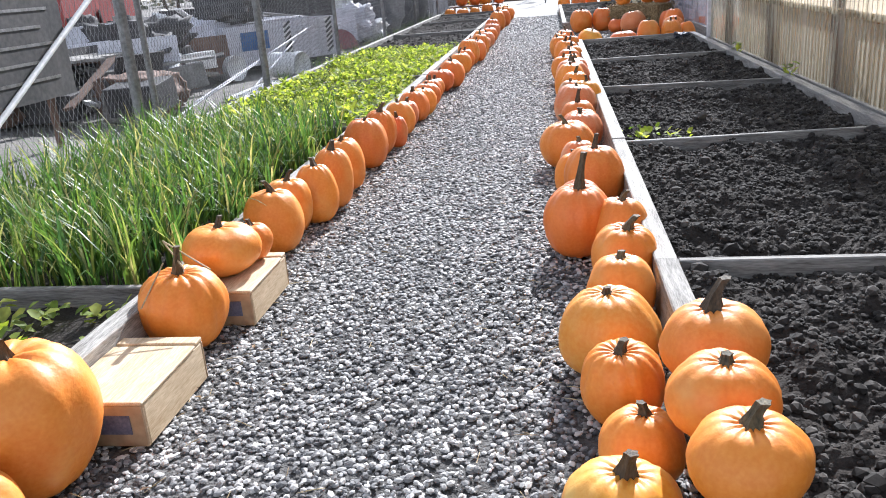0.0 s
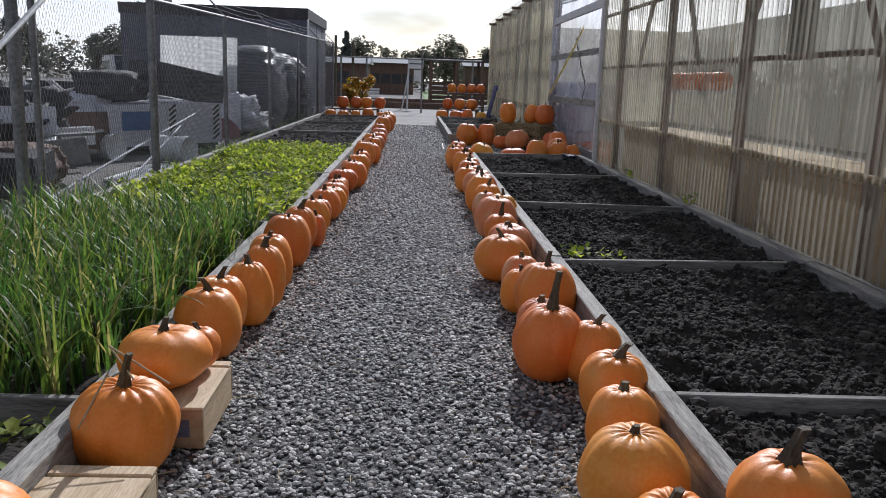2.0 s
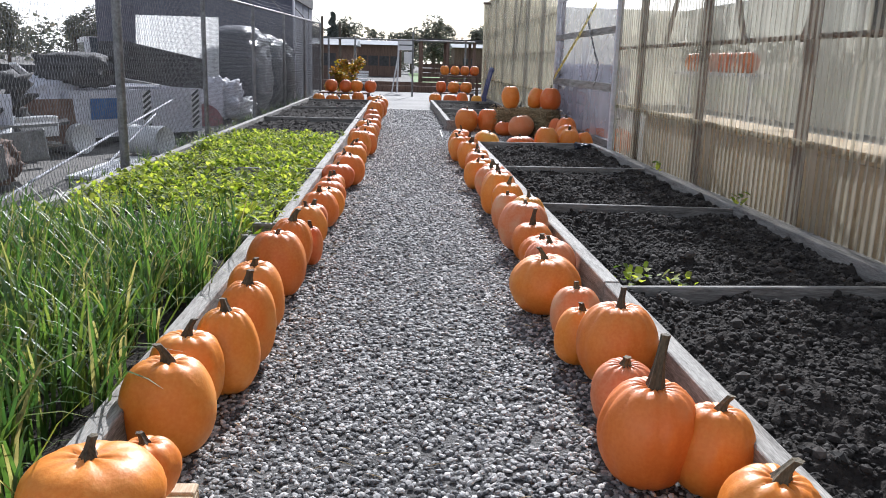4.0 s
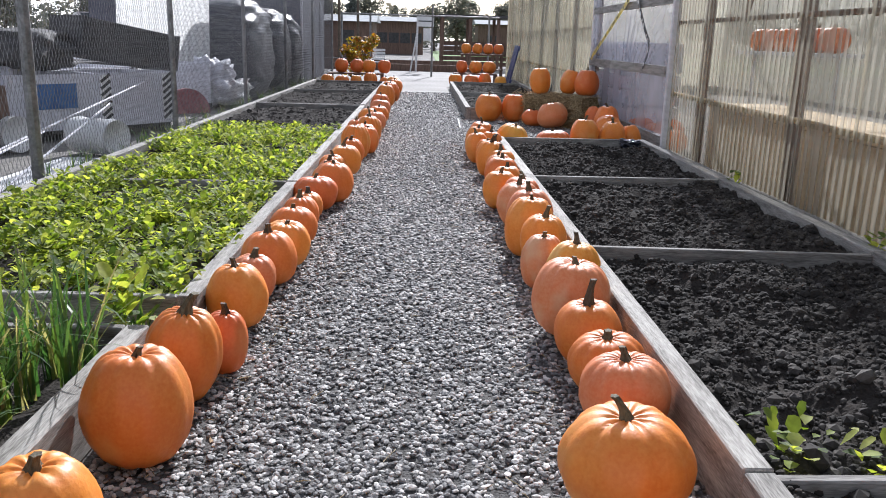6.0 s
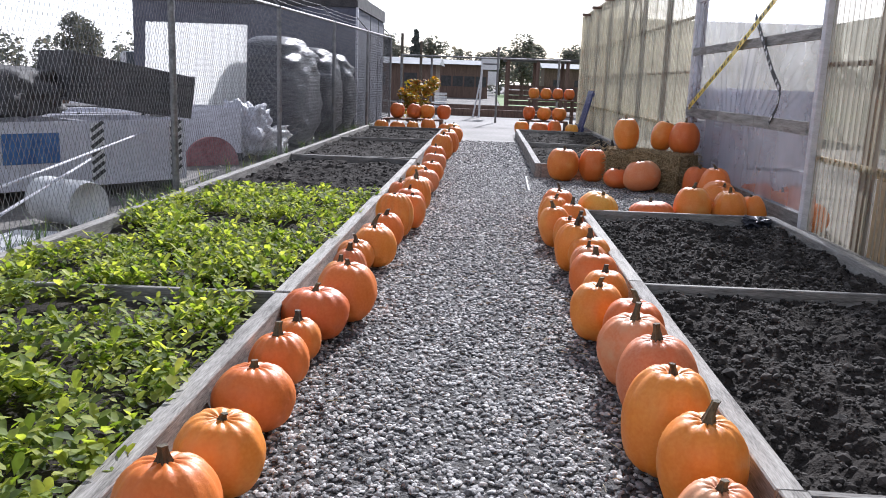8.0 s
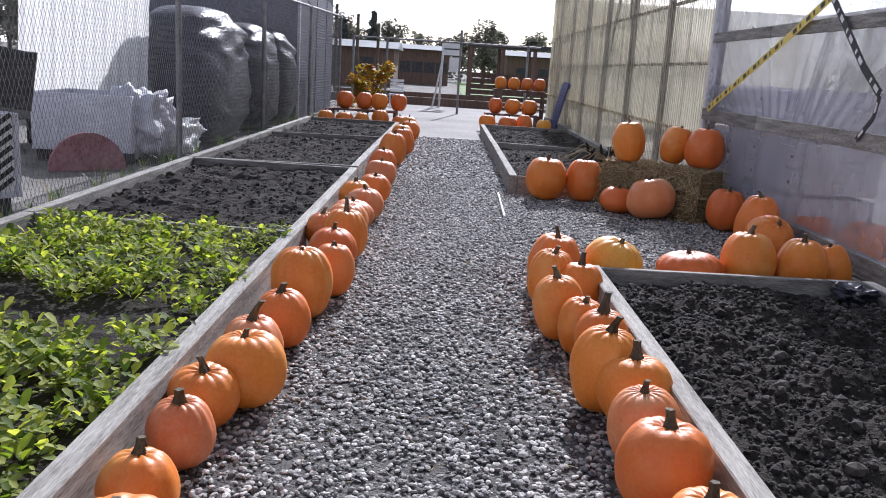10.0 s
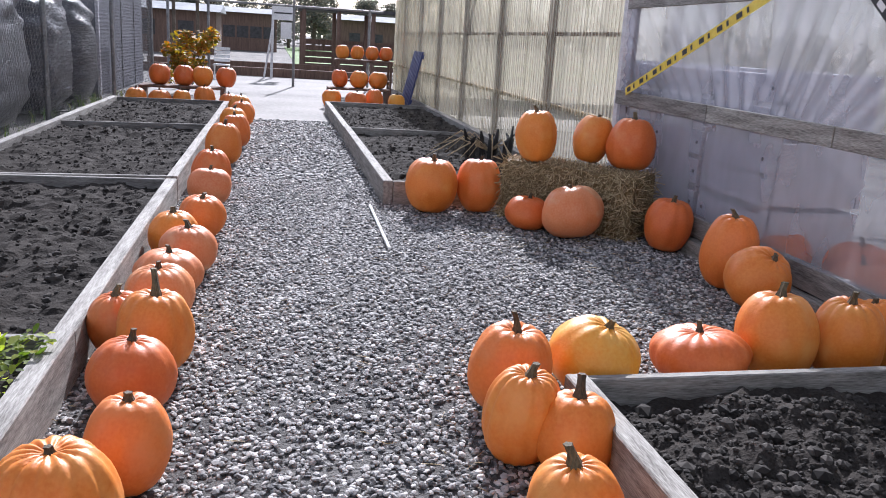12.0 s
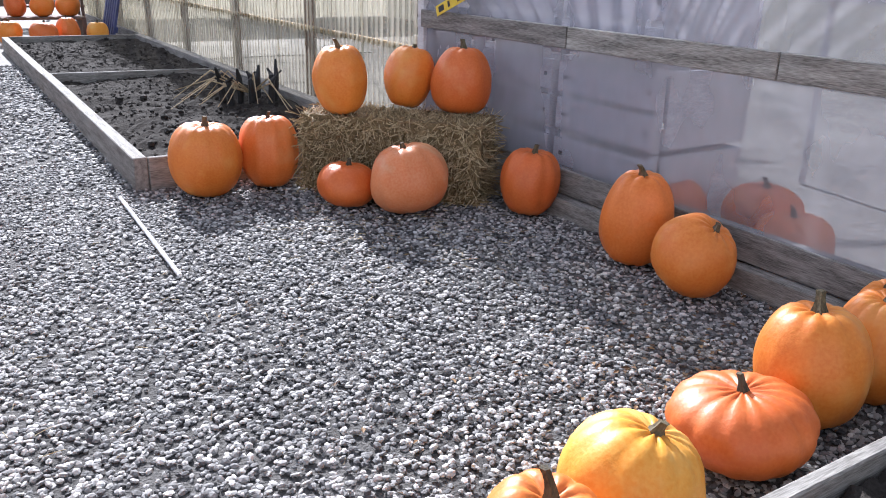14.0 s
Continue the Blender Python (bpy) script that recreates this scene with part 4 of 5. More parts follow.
for j in range(nz):
    for i in range(ny):
        a = j * (ny + 1) + i
        faces.append((a, a + 1, a + ny + 2, a + ny + 1))
film = link_mesh("film_sheet", verts, faces, M_FILM, True)
film.parent = house
film["label"] = "wrinkled hazy plastic film over the doorway"
# roof: far slope over rafters, with a fringe of corrugated sheet at the eave
for x0, x1, z0, z1 in ((-0.28, 4.0, EAVE - 0.08, EAVE + 1.25), (4.0, 8.3, EAVE + 1.25, EAVE - 0.08)):
    bm = bmesh.new()
    n = 60
    rows = [[bm.verts.new((x, GY0 + (GY1 + 0.3 - GY0) * i / n, z + (0.02 if i % 2 else 0))) for i in range(n + 1)] for x, z in ((x0, z0), (x1, z1))]
    for i in range(n):
        bm.faces.new((rows[0][i], rows[0][i + 1], rows[1][i + 1], rows[1][i]))
    part("roof_sheet", bm, M_ROOF, house)
y = GY0 + 0.1
while y < GY1:
    box_ob("rafter", (-0.26, 0.1, y, y + 0.06, EAVE - 0.16, EAVE - 0.08), M_BROWNWOOD, house)
    pole("rafter", (0, y, EAVE - 0.05), (4.0, y, EAVE + 1.2), 0.03, M_GALV, house, 6)
    y += 2.44
box_ob("gable_wall", (0.1, 8.2, GY1 - 0.02, GY1 + 0.02, 0, EAVE), M_FARPOLY, house)
box_ob("far_wall", (8.2, 8.24, GY0, GY1, 0, EAVE), M_FARPOLY, house)
# inside the greenhouse
for k, y in enumerate((0.2, 2.6, 5.0, 7.4, 9.8, 12.2)):
    bench = empty("potting_bench", 3.3, y, 0)
    tagged(bench, "tan plywood potting bench inside the greenhouse", "bench", "potting benches")
    box_ob("front_panel", (-0.4, -0.37, -1.18, 1.18, 0.02, 0.74), M_TAN, bench)
    box_ob("tabletop", (-0.42, 0.42, -1.2, 1.2, 0.75, 0.8), M_TAN, bench)
    for sx in (-0.34, 0.36):
        for sy in (-1.1, 1.1):
            box_ob("leg", (sx - 0.03, sx + 0.03, sy - 0.03, sy + 0.03, 0, 0.75), M_BROWNWOOD, bench)
for k in range(3):
    for j in range(3):
        b = empty("field_bin", 3.12, 17.0 + 0.95 * k, 0.5 * j)
        tagged(b, "whitewashed slatted wooden field bin, stacked behind the film", "bin", "field bins")
        for s in range(2):
            box_ob("slat", (-0.42, -0.39, -0.44, 0.44, 0.025 + 0.235 * s, 0.222 + 0.235 * s), M_PALEWOOD, b)
        for q in (-0.42, 0.38):
            box_ob("corner_post", (-0.39, -0.33, q, q + 0.04, 0.0, 0.49), M_PALEWOOD, b)
        box_ob("back_panel", (0.36, 0.4, -0.44, 0.44, 0.02, 0.48), M_PALEWOOD, b)
        for q in (-0.44, 0.42):
            box_ob("side_panel", (-0.32, 0.355, q, q + 0.02, 0.02, 0.48), M_PALEWOOD, b)
        for q in (-0.38, 0.36):
            for w in (0.12, 0.36):
                box_ob("bolt", (-0.428, -0.418, q - 0.012, q + 0.012, w - 0.012, w + 0.012), M_DARK, b, "", 0)
for x, y, w in ((2.95, 16.6, 0.46), (3.3, 16.2, 0.46), (2.98, 15.75, 0.44), (2.92, 14.85, 0.46)):
    pumpkin(x, y, w, 0.36, 0.0, 1, 0.07)
shelf = empty("display_shelf", 4.8, 15.6, 0)
tagged(shelf, "pale wooden shelf of pumpkins behind the film", "shelf")
box_ob("shelf_board", (-0.3, 0.3, -1.4, 1.4, 1.35, 1.4), M_PALEWOOD, shelf)
for q in (-1.35, 1.35):
    box_ob("leg", (-0.02, 0.02, q - 0.02, q + 0.02, 0, 1.35), M_PALEWOOD, shelf)
for k in range(6):
    pumpkin(4.8, 14.45 + 0.45 * k, 0.4, 0.36, 1.4, random.choice((0, 1)), 0.06)


# ---- caution tape over the film ----
def ribbon(name, pts, width, material, marks, label):
    tape = empty(name, *pts[0])
    tagged(tape, label, "tape")
    o = Vector(pts[0])
    for a, b in zip(pts, pts[1:]):
        a, b = Vector(a), Vector(b)
        d = (b - a).normalized()
        up = Vector((1, 0, 0)).cross(d).normalized() * width / 2
        thick = Vector((-0.004, 0, 0))
        vs = [a - up - o, b - up - o, b + up - o, a + up - o]
        vs += [v + thick for v in vs]
        ob = link_mesh("tape_strip", vs, [(0, 1, 2, 3), (7, 6, 5, 4), (0, 4, 5, 1), (1, 5, 6, 2), (2, 6, 7, 3), (3, 7, 4, 0)], material)
        ob.parent = tape
        n = int((b - a).length / 0.13)
        for k in range(n):
            p = a + d * (0.13 * k + 0.04) - o + Vector((-0.007, 0, 0))
            ln = d * (0.075 if k % 2 == 0 else 0.03)
            q = up * 0.55
            link = link_mesh("lettering_bar", [p - q, p + ln - q, p + ln + q, p + q], [(0, 1, 2, 3)], marks)
            link.parent = ob
    return tape


ribbon("caution_tape", [(2.505, 18.66, 1.19), (2.515, 16.6, 1.95), (2.515, 15.3, 2.46)], 0.075, M_TAPE, M_BLACK, "yellow and black caution tape stretched across the film")
ribbon("warning_tape", [(2.51, 15.12, 1.13), (2.512, 14.93, 1.3), (2.515, 14.9, 1.46)], 0.045, M_BLACK, M_WHITE, "twisted black tape with white lettering hanging on the film")
ribbon("warning_tape", [(2.515, 14.9, 1.47), (2.515, 15.2, 1.66), (2.52, 16.0, 2.3)], 0.07, M_BLACK, M_WHITE, "black tape with white lettering stretched across the film")

# ---- chain link fence ----
FX, FH = -3.78, 2.25
fence = empty("chain_link_fence", FX, 8.0, 0)
tagged(fence, "tall galvanised chain link fence topped with barbed wire", "fence")
POSTS = [0.1, 3.6, 7.12, 10.65, 14.6, 18.95, 23.5, 28.3, 33.5]


def fence_top(y):
    """The rail climbs gently along the yard."""
    return FH - 0.17 + 0.021 * y


for y in POSTS:
    post = pole("post", (0, y - 8, 0), (0, y - 8, fence_top(y)), 0.05 if y in (7.12, 10.65) else 0.036, M_GALV, fence, 12)
    pole("barb_arm", (0, y - 8, fence_top(y)), (-0.3, y - 8, fence_top(y) + 0.32), 0.016, M_GALV, post, 6)
for a, b in zip(POSTS, POSTS[1:]):
    pole("top_rail", (0, a - 8, fence_top(a) - 0.02), (0, b - 8, fence_top(b) - 0.02), 0.022, M_GALV, fence)
for k in (0.1, 0.2, 0.3):
    for a, b in zip(POSTS, POSTS[1:]):
        pts = [(-k, a - 8 + (b - a) * s / 8, fence_top(a + (b - a) * s / 8) + k * 1.05 - 0.12 * (s / 8) * (1 - s / 8)) for s in range(9)]
        v, f = tube_data(pts, [0.003] * 9, 4)
        link_mesh("barbed_wire", v, f, M_WIRE).parent = fence
pole("post", (0.08, -0.7, 0), (0.08, -0.7, 2.1), 0.03, M_GALV, fence)
verts, faces = [], []
cell, r = 0.066, 0.0015
y, k = 0.1, 0
while y < 33.5:
    rows = int(fence_top(y) / cell)
    for j in range(rows):
        ya, yb = (y, y + cell / 2) if (j + k) % 2 == 0 else (y + cell / 2, y)
        za, zb = j * cell + 0.03, (j + 1) * cell + 0.03
        b = len(verts)
        verts += [(-r, ya - 8, za), (r, ya - 8 - r, za), (r, ya - 8 + r, za), (-r, yb - 8, zb), (r, yb - 8 - r, zb), (r, yb - 8 + r, zb)]
        faces += [(b, b + 1, b + 4, b + 3), (b + 1, b + 2, b + 5, b + 4), (b + 2, b, b + 3, b + 5)]
    y, k = y + cell / 2, k + 1
mesh = link_mesh("wire_mesh", verts, faces, M_WIRE)
mesh.parent = fence
brace = pole("leaning_pole", (-3.71, 3.72, 0.0), (-3.52, 9.0, 2.94), 0.022, M_WHITE)
tagged(brace, "long thin white pole leaning on the fence", "pole")
# dark printed banner on the fence
banner = empty("fence_banner", -3.71, 5.35, 0.5)
tagged(banner, "dark printed vinyl banner with pale writing on the fence", "banner")
box_ob("banner_sheet", (-0.01, 0.0, -1.15, 0.72, 0.28, 1.35), M_DARK, banner, "", 0)
for k in range(7):
    box_ob("writing_bar", (0.002, 0.005, -0.55 + 0.1 * (k % 3), 0.55 - 0.12 * (k % 2), 0.42 + 0.125 * k, 0.442 + 0.125 * k), M_GALV, banner, "", 0)

# ---- things behind the fence ----
shed = empty("shed_building", -7.5, 32.5, 0)
tagged(shed, "large faded blue grey flat roofed building behind the fence", "building")
box_ob("wall", (-3.2, 3.2, -3.0, 3.0, 0, 3.35), M_BLUEGREY, shed)
box_ob("parapet", (-3.25, 3.25, -3.05, 3.05, 3.35, 3.72), M_DARK, shed)
box_ob("vent", (-2.3, -1.7, -2.6, -2.0, 3.72, 4.0), M_DARK, shed)
box_ob("corner_trim", (3.2, 3.26, -3.06, -2.94, 0, 3.35), M_GREYBOX, shed)
box_ob("seam", (3.2, 3.215, -0.2, -0.14, 0, 3.35), M_DARK, shed)
box_ob("seam", (3.2, 3.215, 1.6, 1.66, 0, 3.35), M_DARK, shed)


def silage_bag(y, height, length, label):
    bm = bmesh.new()
    bmesh.ops.create_icosphere(bm, subdivisions=5, radius=1.0)
    for v in bm.verts:
        d = v.co.copy()
        sq = lambda q, p: math.copysign(abs(q) ** p, q)
        x, yy, z = sq(d.x, 0.55) * 0.62, sq(d.y, 0.6) * length / 2, sq(d.z, 0.55) * height / 2 + height / 2
        fold = 0.2 * math.sin(z * 16 + 2.5 * noise.noise(Vector((yy * 2, x, y)))) * noise.noise(Vector((yy * 1.5, z * 1.2, y)))
        k = 1 + fold + 0.05 * noise.noise(Vector((x * 3, yy * 2, z * 4 + y)))
        lean = -0.12 * (z / height) ** 2
        v.co = (x * k + lean, yy * k, max(z, 0.0))
    ob = part("wrapped_bag", bm, M_BAG, None, "", True)
    ob.location = (-4.72, y, 0)
    return tagged(ob, label, "bag", "wrapped bags")


silage_bag(23.1, 2.2, 2.9, "tall bulging black plastic wrapped bag behind the fence")
silage_bag(26.0, 2.1, 2.2, "tall bulging black plastic wrapped bag behind the fence")
silage_bag(28.2, 2.05, 1.8, "tall bulging black plastic wrapped bag behind the fence")


def bulk_bin(x, y, turn, striped, window, label):
    b = empty("bulk_bin", x, y, 0)
    b.rotation_euler = (0, 0, radians(turn))
    tagged(b, label, "bin", "bulk bins")
    box_ob("front_panel", (0.57, 0.62, -0.6, 0.6, 0.14, 0.86), M_GREYBOX, b)
    box_ob("back_panel", (-0.62, -0.57, -0.6, 0.6, 0.14, 0.86), M_GREYBOX, b)
    for s in (-1, 1):
        box_ob("side_panel", (-0.62, 0.62, s * 0.625 - 0.022, s * 0.625 + 0.022, 0.14, 0.86), M_GREYBOX, b)
        box_ob("runner", (-0.6, 0.6, s * 0.5 - 0.06, s * 0.5 + 0.06, 0.0, 0.14), M_DARK, b)
        if striped:
            panel = box_ob("warning_plate", (0.622, 0.628, s * 0.5 - 0.08, s * 0.5 + 0.08, 0.2, 0.84), M_WHITE, b, "", 0)
            for k in range(7):
                bm = box(-0.002, 0.002, -0.09, 0.09, -0.02, 0.02, 0)
                st = part("stripe", bm, M_BLACK, panel)
                st.location, st.rotation_euler = (0.632, s * 0.5, 0.26 + 0.09 * k), (radians(35), 0, 0)
    box_ob("base", (-0.57, 0.57, -0.6, 0.6, 0.14, 0.18), M_GREYBOX, b)
    if window:
        box_ob("blue_panel", (0.622, 0.632, -0.3, 0.3, 0.42, 0.74), M_BLUE, b, "blue inset panel")
    return b


bulk_bin(-5.77, 14.81, -35, False, True, "pale grey bulk bin with a blue panel")
bulk_bin(-5.06, 15.81, -35, True, False, "pale grey bulk bin with hazard striped corners")
bulk_bin(-6.1, 17.2, -30, True, False, "pale grey bulk bin with hazard striped corners")
bulk_bin(-5.2, 20.0, 4, False, False, "plain pale grey bulk bin behind the fence")


def crumpled(name, x, y, z, dims, material, label, category, rough=0.16, turn=0.0):
    bm = bmesh.new()
    bmesh.ops.create_cube(bm, size=1.0)
    bmesh.ops.subdivide_edges(bm, edges=bm.edges[:], cuts=15, use_grid_fill=True)
    for v in bm.verts:
        d = v.co.normalized() * 0.55
        v.co = v.co.lerp(d, 0.45)
        q = v.co + Vector((x, y, z))
        v.co *= 1 + rough * (noise.noise(q * 4) + 0.7 * abs(noise.noise(q * 9)) - 0.35 * abs(noise.noise(q * 19)))
        v.co = Vector((v.co.x * dims[0], v.co.y * dims[1], (v.co.z + 0.5) * dims[2]))
    low = min(v.co.z for v in bm.verts)
    for v in bm.verts:
        v.co.z -= low
    ob = part(name, bm, material, None, "", True)
    ob.location, ob.rotation_euler = (x, y, z), (0, 0, radians(turn))
    return tagged(ob, label, category)


box_d = empty("dark_crate", -5.0, 15.85, 0.86)
box_d.rotation_euler = (radians(-9), 0, radians(-35))
tagged(box_d, "dark weathered slatted crate on the bins", "crate")
for k in range(4):
    box_ob("slat", (0.38, 0.41, -0.75, 0.75, 0.12 + 0.13 * k, 0.24 + 0.13 * k), M_DARK, box_d)
box_ob("back_panel", (-0.4, -0.37, -0.75, 0.75, 0.12, 0.62), M_DARK, box_d)
for s in (-1, 1):
    box_ob("side_panel", (-0.4, 0.4, s * 0.77 - 0.02, s * 0.77 + 0.02, 0.12, 0.64), M_DARK, box_d)
crumpled("tarpaulin", -5.77, 14.81, 0.86, (1.0, 1.3, 0.5), M_DARK, "dark crumpled tarpaulin heaped on a bin", "tarpaulin", 0.2)
crumpled("tarpaulin", -6.6, 12.6, 0.0, (1.5, 1.4, 1.0), M_DARK, "dark crumpled tarpaulin heap on the ground", "tarpaulin", 0.4)


def scrap_pile(x, y, w, d, h, count, seed, label):
    """Planks, boxes, sheets and pipes thrown together."""
    pile = empty("scrap_pile", x, y, 0)
    tagged(pile, label, "scrap pile", "scrap piles")
    pick = random.Random(seed)
    for k in range(count):
        kind = pick.random()
        px, py = pick.uniform(-w / 2, w / 2), pick.uniform(-d / 2, d / 2)
        room = h * (1 - 0.5 * abs(px) / w - 0.5 * abs(py) / d)
        z = pick.uniform(0.0, 1.0) * room * 0.7
        paint = pick.choice((M_DARK, M_GREYBOX, M_WHITE, M_BROWNWOOD, M_GALV, M_DARK, M_BOARD))
        if kind < 0.4:
            a, b = pick.uniform(0.2, 0.45), pick.uniform(0.18, 0.4)
            ob = part("box", box(-a, a, -b, b, 0, pick.uniform(0.2, 0.5), 0.01), paint, pile)
            ob.rotation_euler = (pick.uniform(-0.15, 0.15), pick.uniform(-0.15, 0.15), pick.uniform(0, 3.1))
            z *= 0.8
        elif kind < 0.75:
            n = pick.uniform(0.5, 1.0)
            ob = part("plank", box(-n, n, -0.07, 0.07, -0.02, 0.02, 0.004), paint, pile)
            ob.rotation_euler = (pick.uniform(-0.3, 0.3), pick.uniform(-0.45, 0.45), pick.uniform(0, 3.1))
            z += 0.25
        else:
            n = pick.uniform(0.3, 0.7)
            ob = part("sheet", box(-n, n, -0.012, 0.012, 0, n * 1.1, 0.003), paint, pile)
            ob.rotation_euler = (pick.uniform(-0.5, 0.5), 0, pick.uniform(0, 3.1))
        ob.location = (px, py, z)
    return pile


scrap_pile(-8.2, 15.5, 2.4, 2.6, 1.3, 26, 3, "heap of pale boxes, planks and sheets behind the fence")
scrap_pile(-7.6, 19.5, 2.0, 2.6, 1.4, 24, 4, "dark heap of scrap boards behind the fence")
scrap_pile(-6.4, 12.0, 2.0, 2.0, 0.8, 18, 5, "low heap of broken boards and boxes on the dirt")
scrap_pile(-9.5, 18.5, 2.6, 2.6, 1.2, 22, 6, "heap of scrap timber in the yard")
scrap_pile(-5.6, 10.2, 1.4, 2.0, 0.6, 14, 8, "low heap of scrap timber by the fence")
crumpled("white_sack", -4.5, 20.6, 0.0, (0.7, 0.9, 0.45), M_WHITE, "white sack slumped by the fence", "sack", 0.4)
crumpled("white_sack", -4.6, 19.9, 0.0, (0.6, 0.7, 0.75), M_GREYBOX, "grey sack slumped by the fence", "sack", 0.5)
# red rimmed wheel and white panel
bm = bmesh.new()
arc = [bm.verts.new((-0.03, 0.45 * math.cos(math.pi * k / 20), 0.45 * math.sin(math.pi * k / 20))) for k in range(21)]
face = bm.faces.new(arc)
thick = bmesh.ops.extrude_face_region(bm, geom=[face])
bmesh.ops.translate(bm, vec=(0.06, 0, 0), verts=[v for v in thick["geom"] if isinstance(v, bmesh.types.BMVert)])
bmesh.ops.recalc_face_normals(bm, faces=bm.faces)
wheel = part("red_disc", bm, M_RED)
wheel.location = (-4.8, 18.7, 0.0)
wheel.rotation_euler = (0, 0, radians(-48))
tagged(wheel, "faded red half round panel standing by a bin", "disc")
sheet = new("leaning_sheet", ribbed_sheet(1.9, 1.7, 0.15, 0.025))
sheet.data.materials[0] = M_SHEETWHITE
sheet.matrix_world = pose(-5.0, 21.2, 0.62, 0, 6, 90)
tagged(sheet, "white corrugated plastic sheet leaning upright", "plastic sheet")
block = part("support_block", box(-6.7, -5.1, 21.0, 21.6, 0, 0.62), M_DARK)
tagged(block, "dark block carrying a leaning white sheet", "block")


def wire_roll(x, y, turn, label):
    verts, faces = [], []
    sides, rings = 22, 18
    for k in range(rings + 1):
        for i in range(sides):
            a = 2 * math.pi * i / sides
            r = 0.21 * (1 + 0.06 * noise.noise(Vector((math.cos(a) * 2, k * 0.5, math.sin(a) * 2 + x))))
            verts.append((r * math.cos(a), 0.62 * (k / rings - 0.5), 0.21 + r * math.sin(a)))
    for k in range(rings):
        for i in range(sides):
            faces.append((k * sides + i, k * sides + (i + 1) % sides, (k + 1) * sides + (i + 1) % sides, (k + 1) * sides + i))
    faces += [tuple(range(sides)), tuple(rings * sides + i for i in range(sides))]
    low = min(v[2] for v in verts)
    ob = link_mesh("netting_roll", [(a, b, c - low) for a, b, c in verts], faces, M_WHITE, True)
    ob.location, ob.rotation_euler = (x, y, 0), (0, 0, radians(turn))
    return tagged(ob, label, "netting roll", "netting rolls")


wire_roll(-4.35, 13.4, 65, "white roll of plastic netting lying on the dirt")
wire_roll(-5.5, 13.5, 60, "white roll of plastic netting lying on the dirt")
flat = part("flat_board", box(-4.55, -3.98, 10.9, 12.9, 0.0, 0.035), M_WHITE)
tagged(flat, "white flat board lying along the fence", "board")
for k, (a, b) in enumerate((((-4.1, 9.0, 0.25), (-4.5, 15.8, 0.75)), ((-4.1, 10.5, 0.05), (-4.4, 14.0, 0.55)), ((-4.2, 8.3, 0.1), (-4.6, 12.6, 0.35)))):
    tagged(pole("bamboo_pole", a, b, 0.013, M_GREYBOX), "long pale pole leaning along the fence", "pole", "poles")


def trestle(x, y, turn, label):
    t = empty("lumber_rack", x, y, 0)
    t.rotation_euler = (0, 0, radians(turn))
    tagged(t, label, "lumber rack", "lumber racks")
    for q in (-1.0, 1.0):
        box_ob("trestle_leg", (-0.5, -0.42, q - 0.04, q + 0.04, 0, 0.62), M_BROWNWOOD, t)
        box_ob("trestle_leg", (0.42, 0.5, q - 0.04, q + 0.04, 0, 0.62), M_BROWNWOOD, t)
        box_ob("crossbar", (-0.55, 0.55, q - 0.05, q + 0.05, 0.62, 0.7), M_BROWNWOOD, t)
    for k in range(6):
        bd = part("plank", box(-0.08, 0.08, -1.6, 1.6, 0, 0.04), M_BOARD, t)
        bd.location = (-0.42 + 0.17 * k, random.uniform(-0.3, 0.3), 0.702 + 0.001 * k)
        bd.rotation_euler = (0, 0, random.uniform(-0.03, 0.03))
    return t


trestle(-6.2, 8.6, 35, "trestles loaded with loose weathered planks")
trestle(-7.6, 11.2, 70, "trestles loaded with loose weathered planks")
trestle(-9.6, 14.0, 60, "trestles loaded with loose weathered planks")
for x, y, h in ((-5.2, 9.9, 0.5), (-7.0, 9.8, 0.55), (-8.9, 11.8, 0.9), (-6.2, 14.2, 0.95), (-10.5, 17.5, 1.1), (-9.0, 19.0, 1.0), (-6.9, 17.2, 1.0)):
    crumpled("scrap_box", x, y, 0, (0.8, 0.9, h), (M_BROWNWOOD if y < 12 else random.choice((M_GREYBOX, M_DARK, M_WHITE))), "battered scrap box standing in the yard", "box", 0.2, random.uniform(0, 90))
barn = empty("red_barn", -13.0, 18.6, 0)
tagged(barn, "dull red corrugated barn with a dark eave", "barn")
box_ob("wall", (-4.0, 2.6, -1.6, 1.6, 0, 3.0), M_REDBARN, barn)
box_ob("eave", (-4.2, 2.95, -1.9, 1.9, 3.0, 3.25), M_DARK, barn)
van = empty("van", -10.8, 31.0, 0)
tagged(van, "pale van parked beyond the scrap heaps", "van")
bm = bmesh.new()
prof = [(-2.3, 0.35), (2.3, 0.35), (2.3, 1.0), (1.5, 1.15), (0.8, 1.95), (-2.2, 1.95), (-2.35, 1.0)]
L = [bm.verts.new((x, -0.9, z)) for x, z in prof]
R = [bm.verts.new((x, 0.9, z)) for x, z in prof]
bm.faces.new(L)
bm.faces.new(R[::-1])
for i in range(len(prof)):
    bm.faces.new((L[i - 1], R[i - 1], R[i], L[i]))
bmesh.ops.recalc_face_normals(bm, faces=bm.faces)
bmesh.ops.bevel(bm, geom=bm.edges[:], offset=0.07, segments=2, affect="EDGES")
part("body", bm, M_WHITE, van)
bm = box(-2.0, 0.75, -0.915, -0.905, 1.25, 1.75, 0)
part("side_window", bm, M_GLASS, van)
bm = bmesh.new()
bm.faces.new([bm.verts.new(p) for p in ((1.47, -0.75, 1.2), (1.47, 0.75, 1.2), (0.86, 0.75, 1.9), (0.86, -0.75, 1.9))])
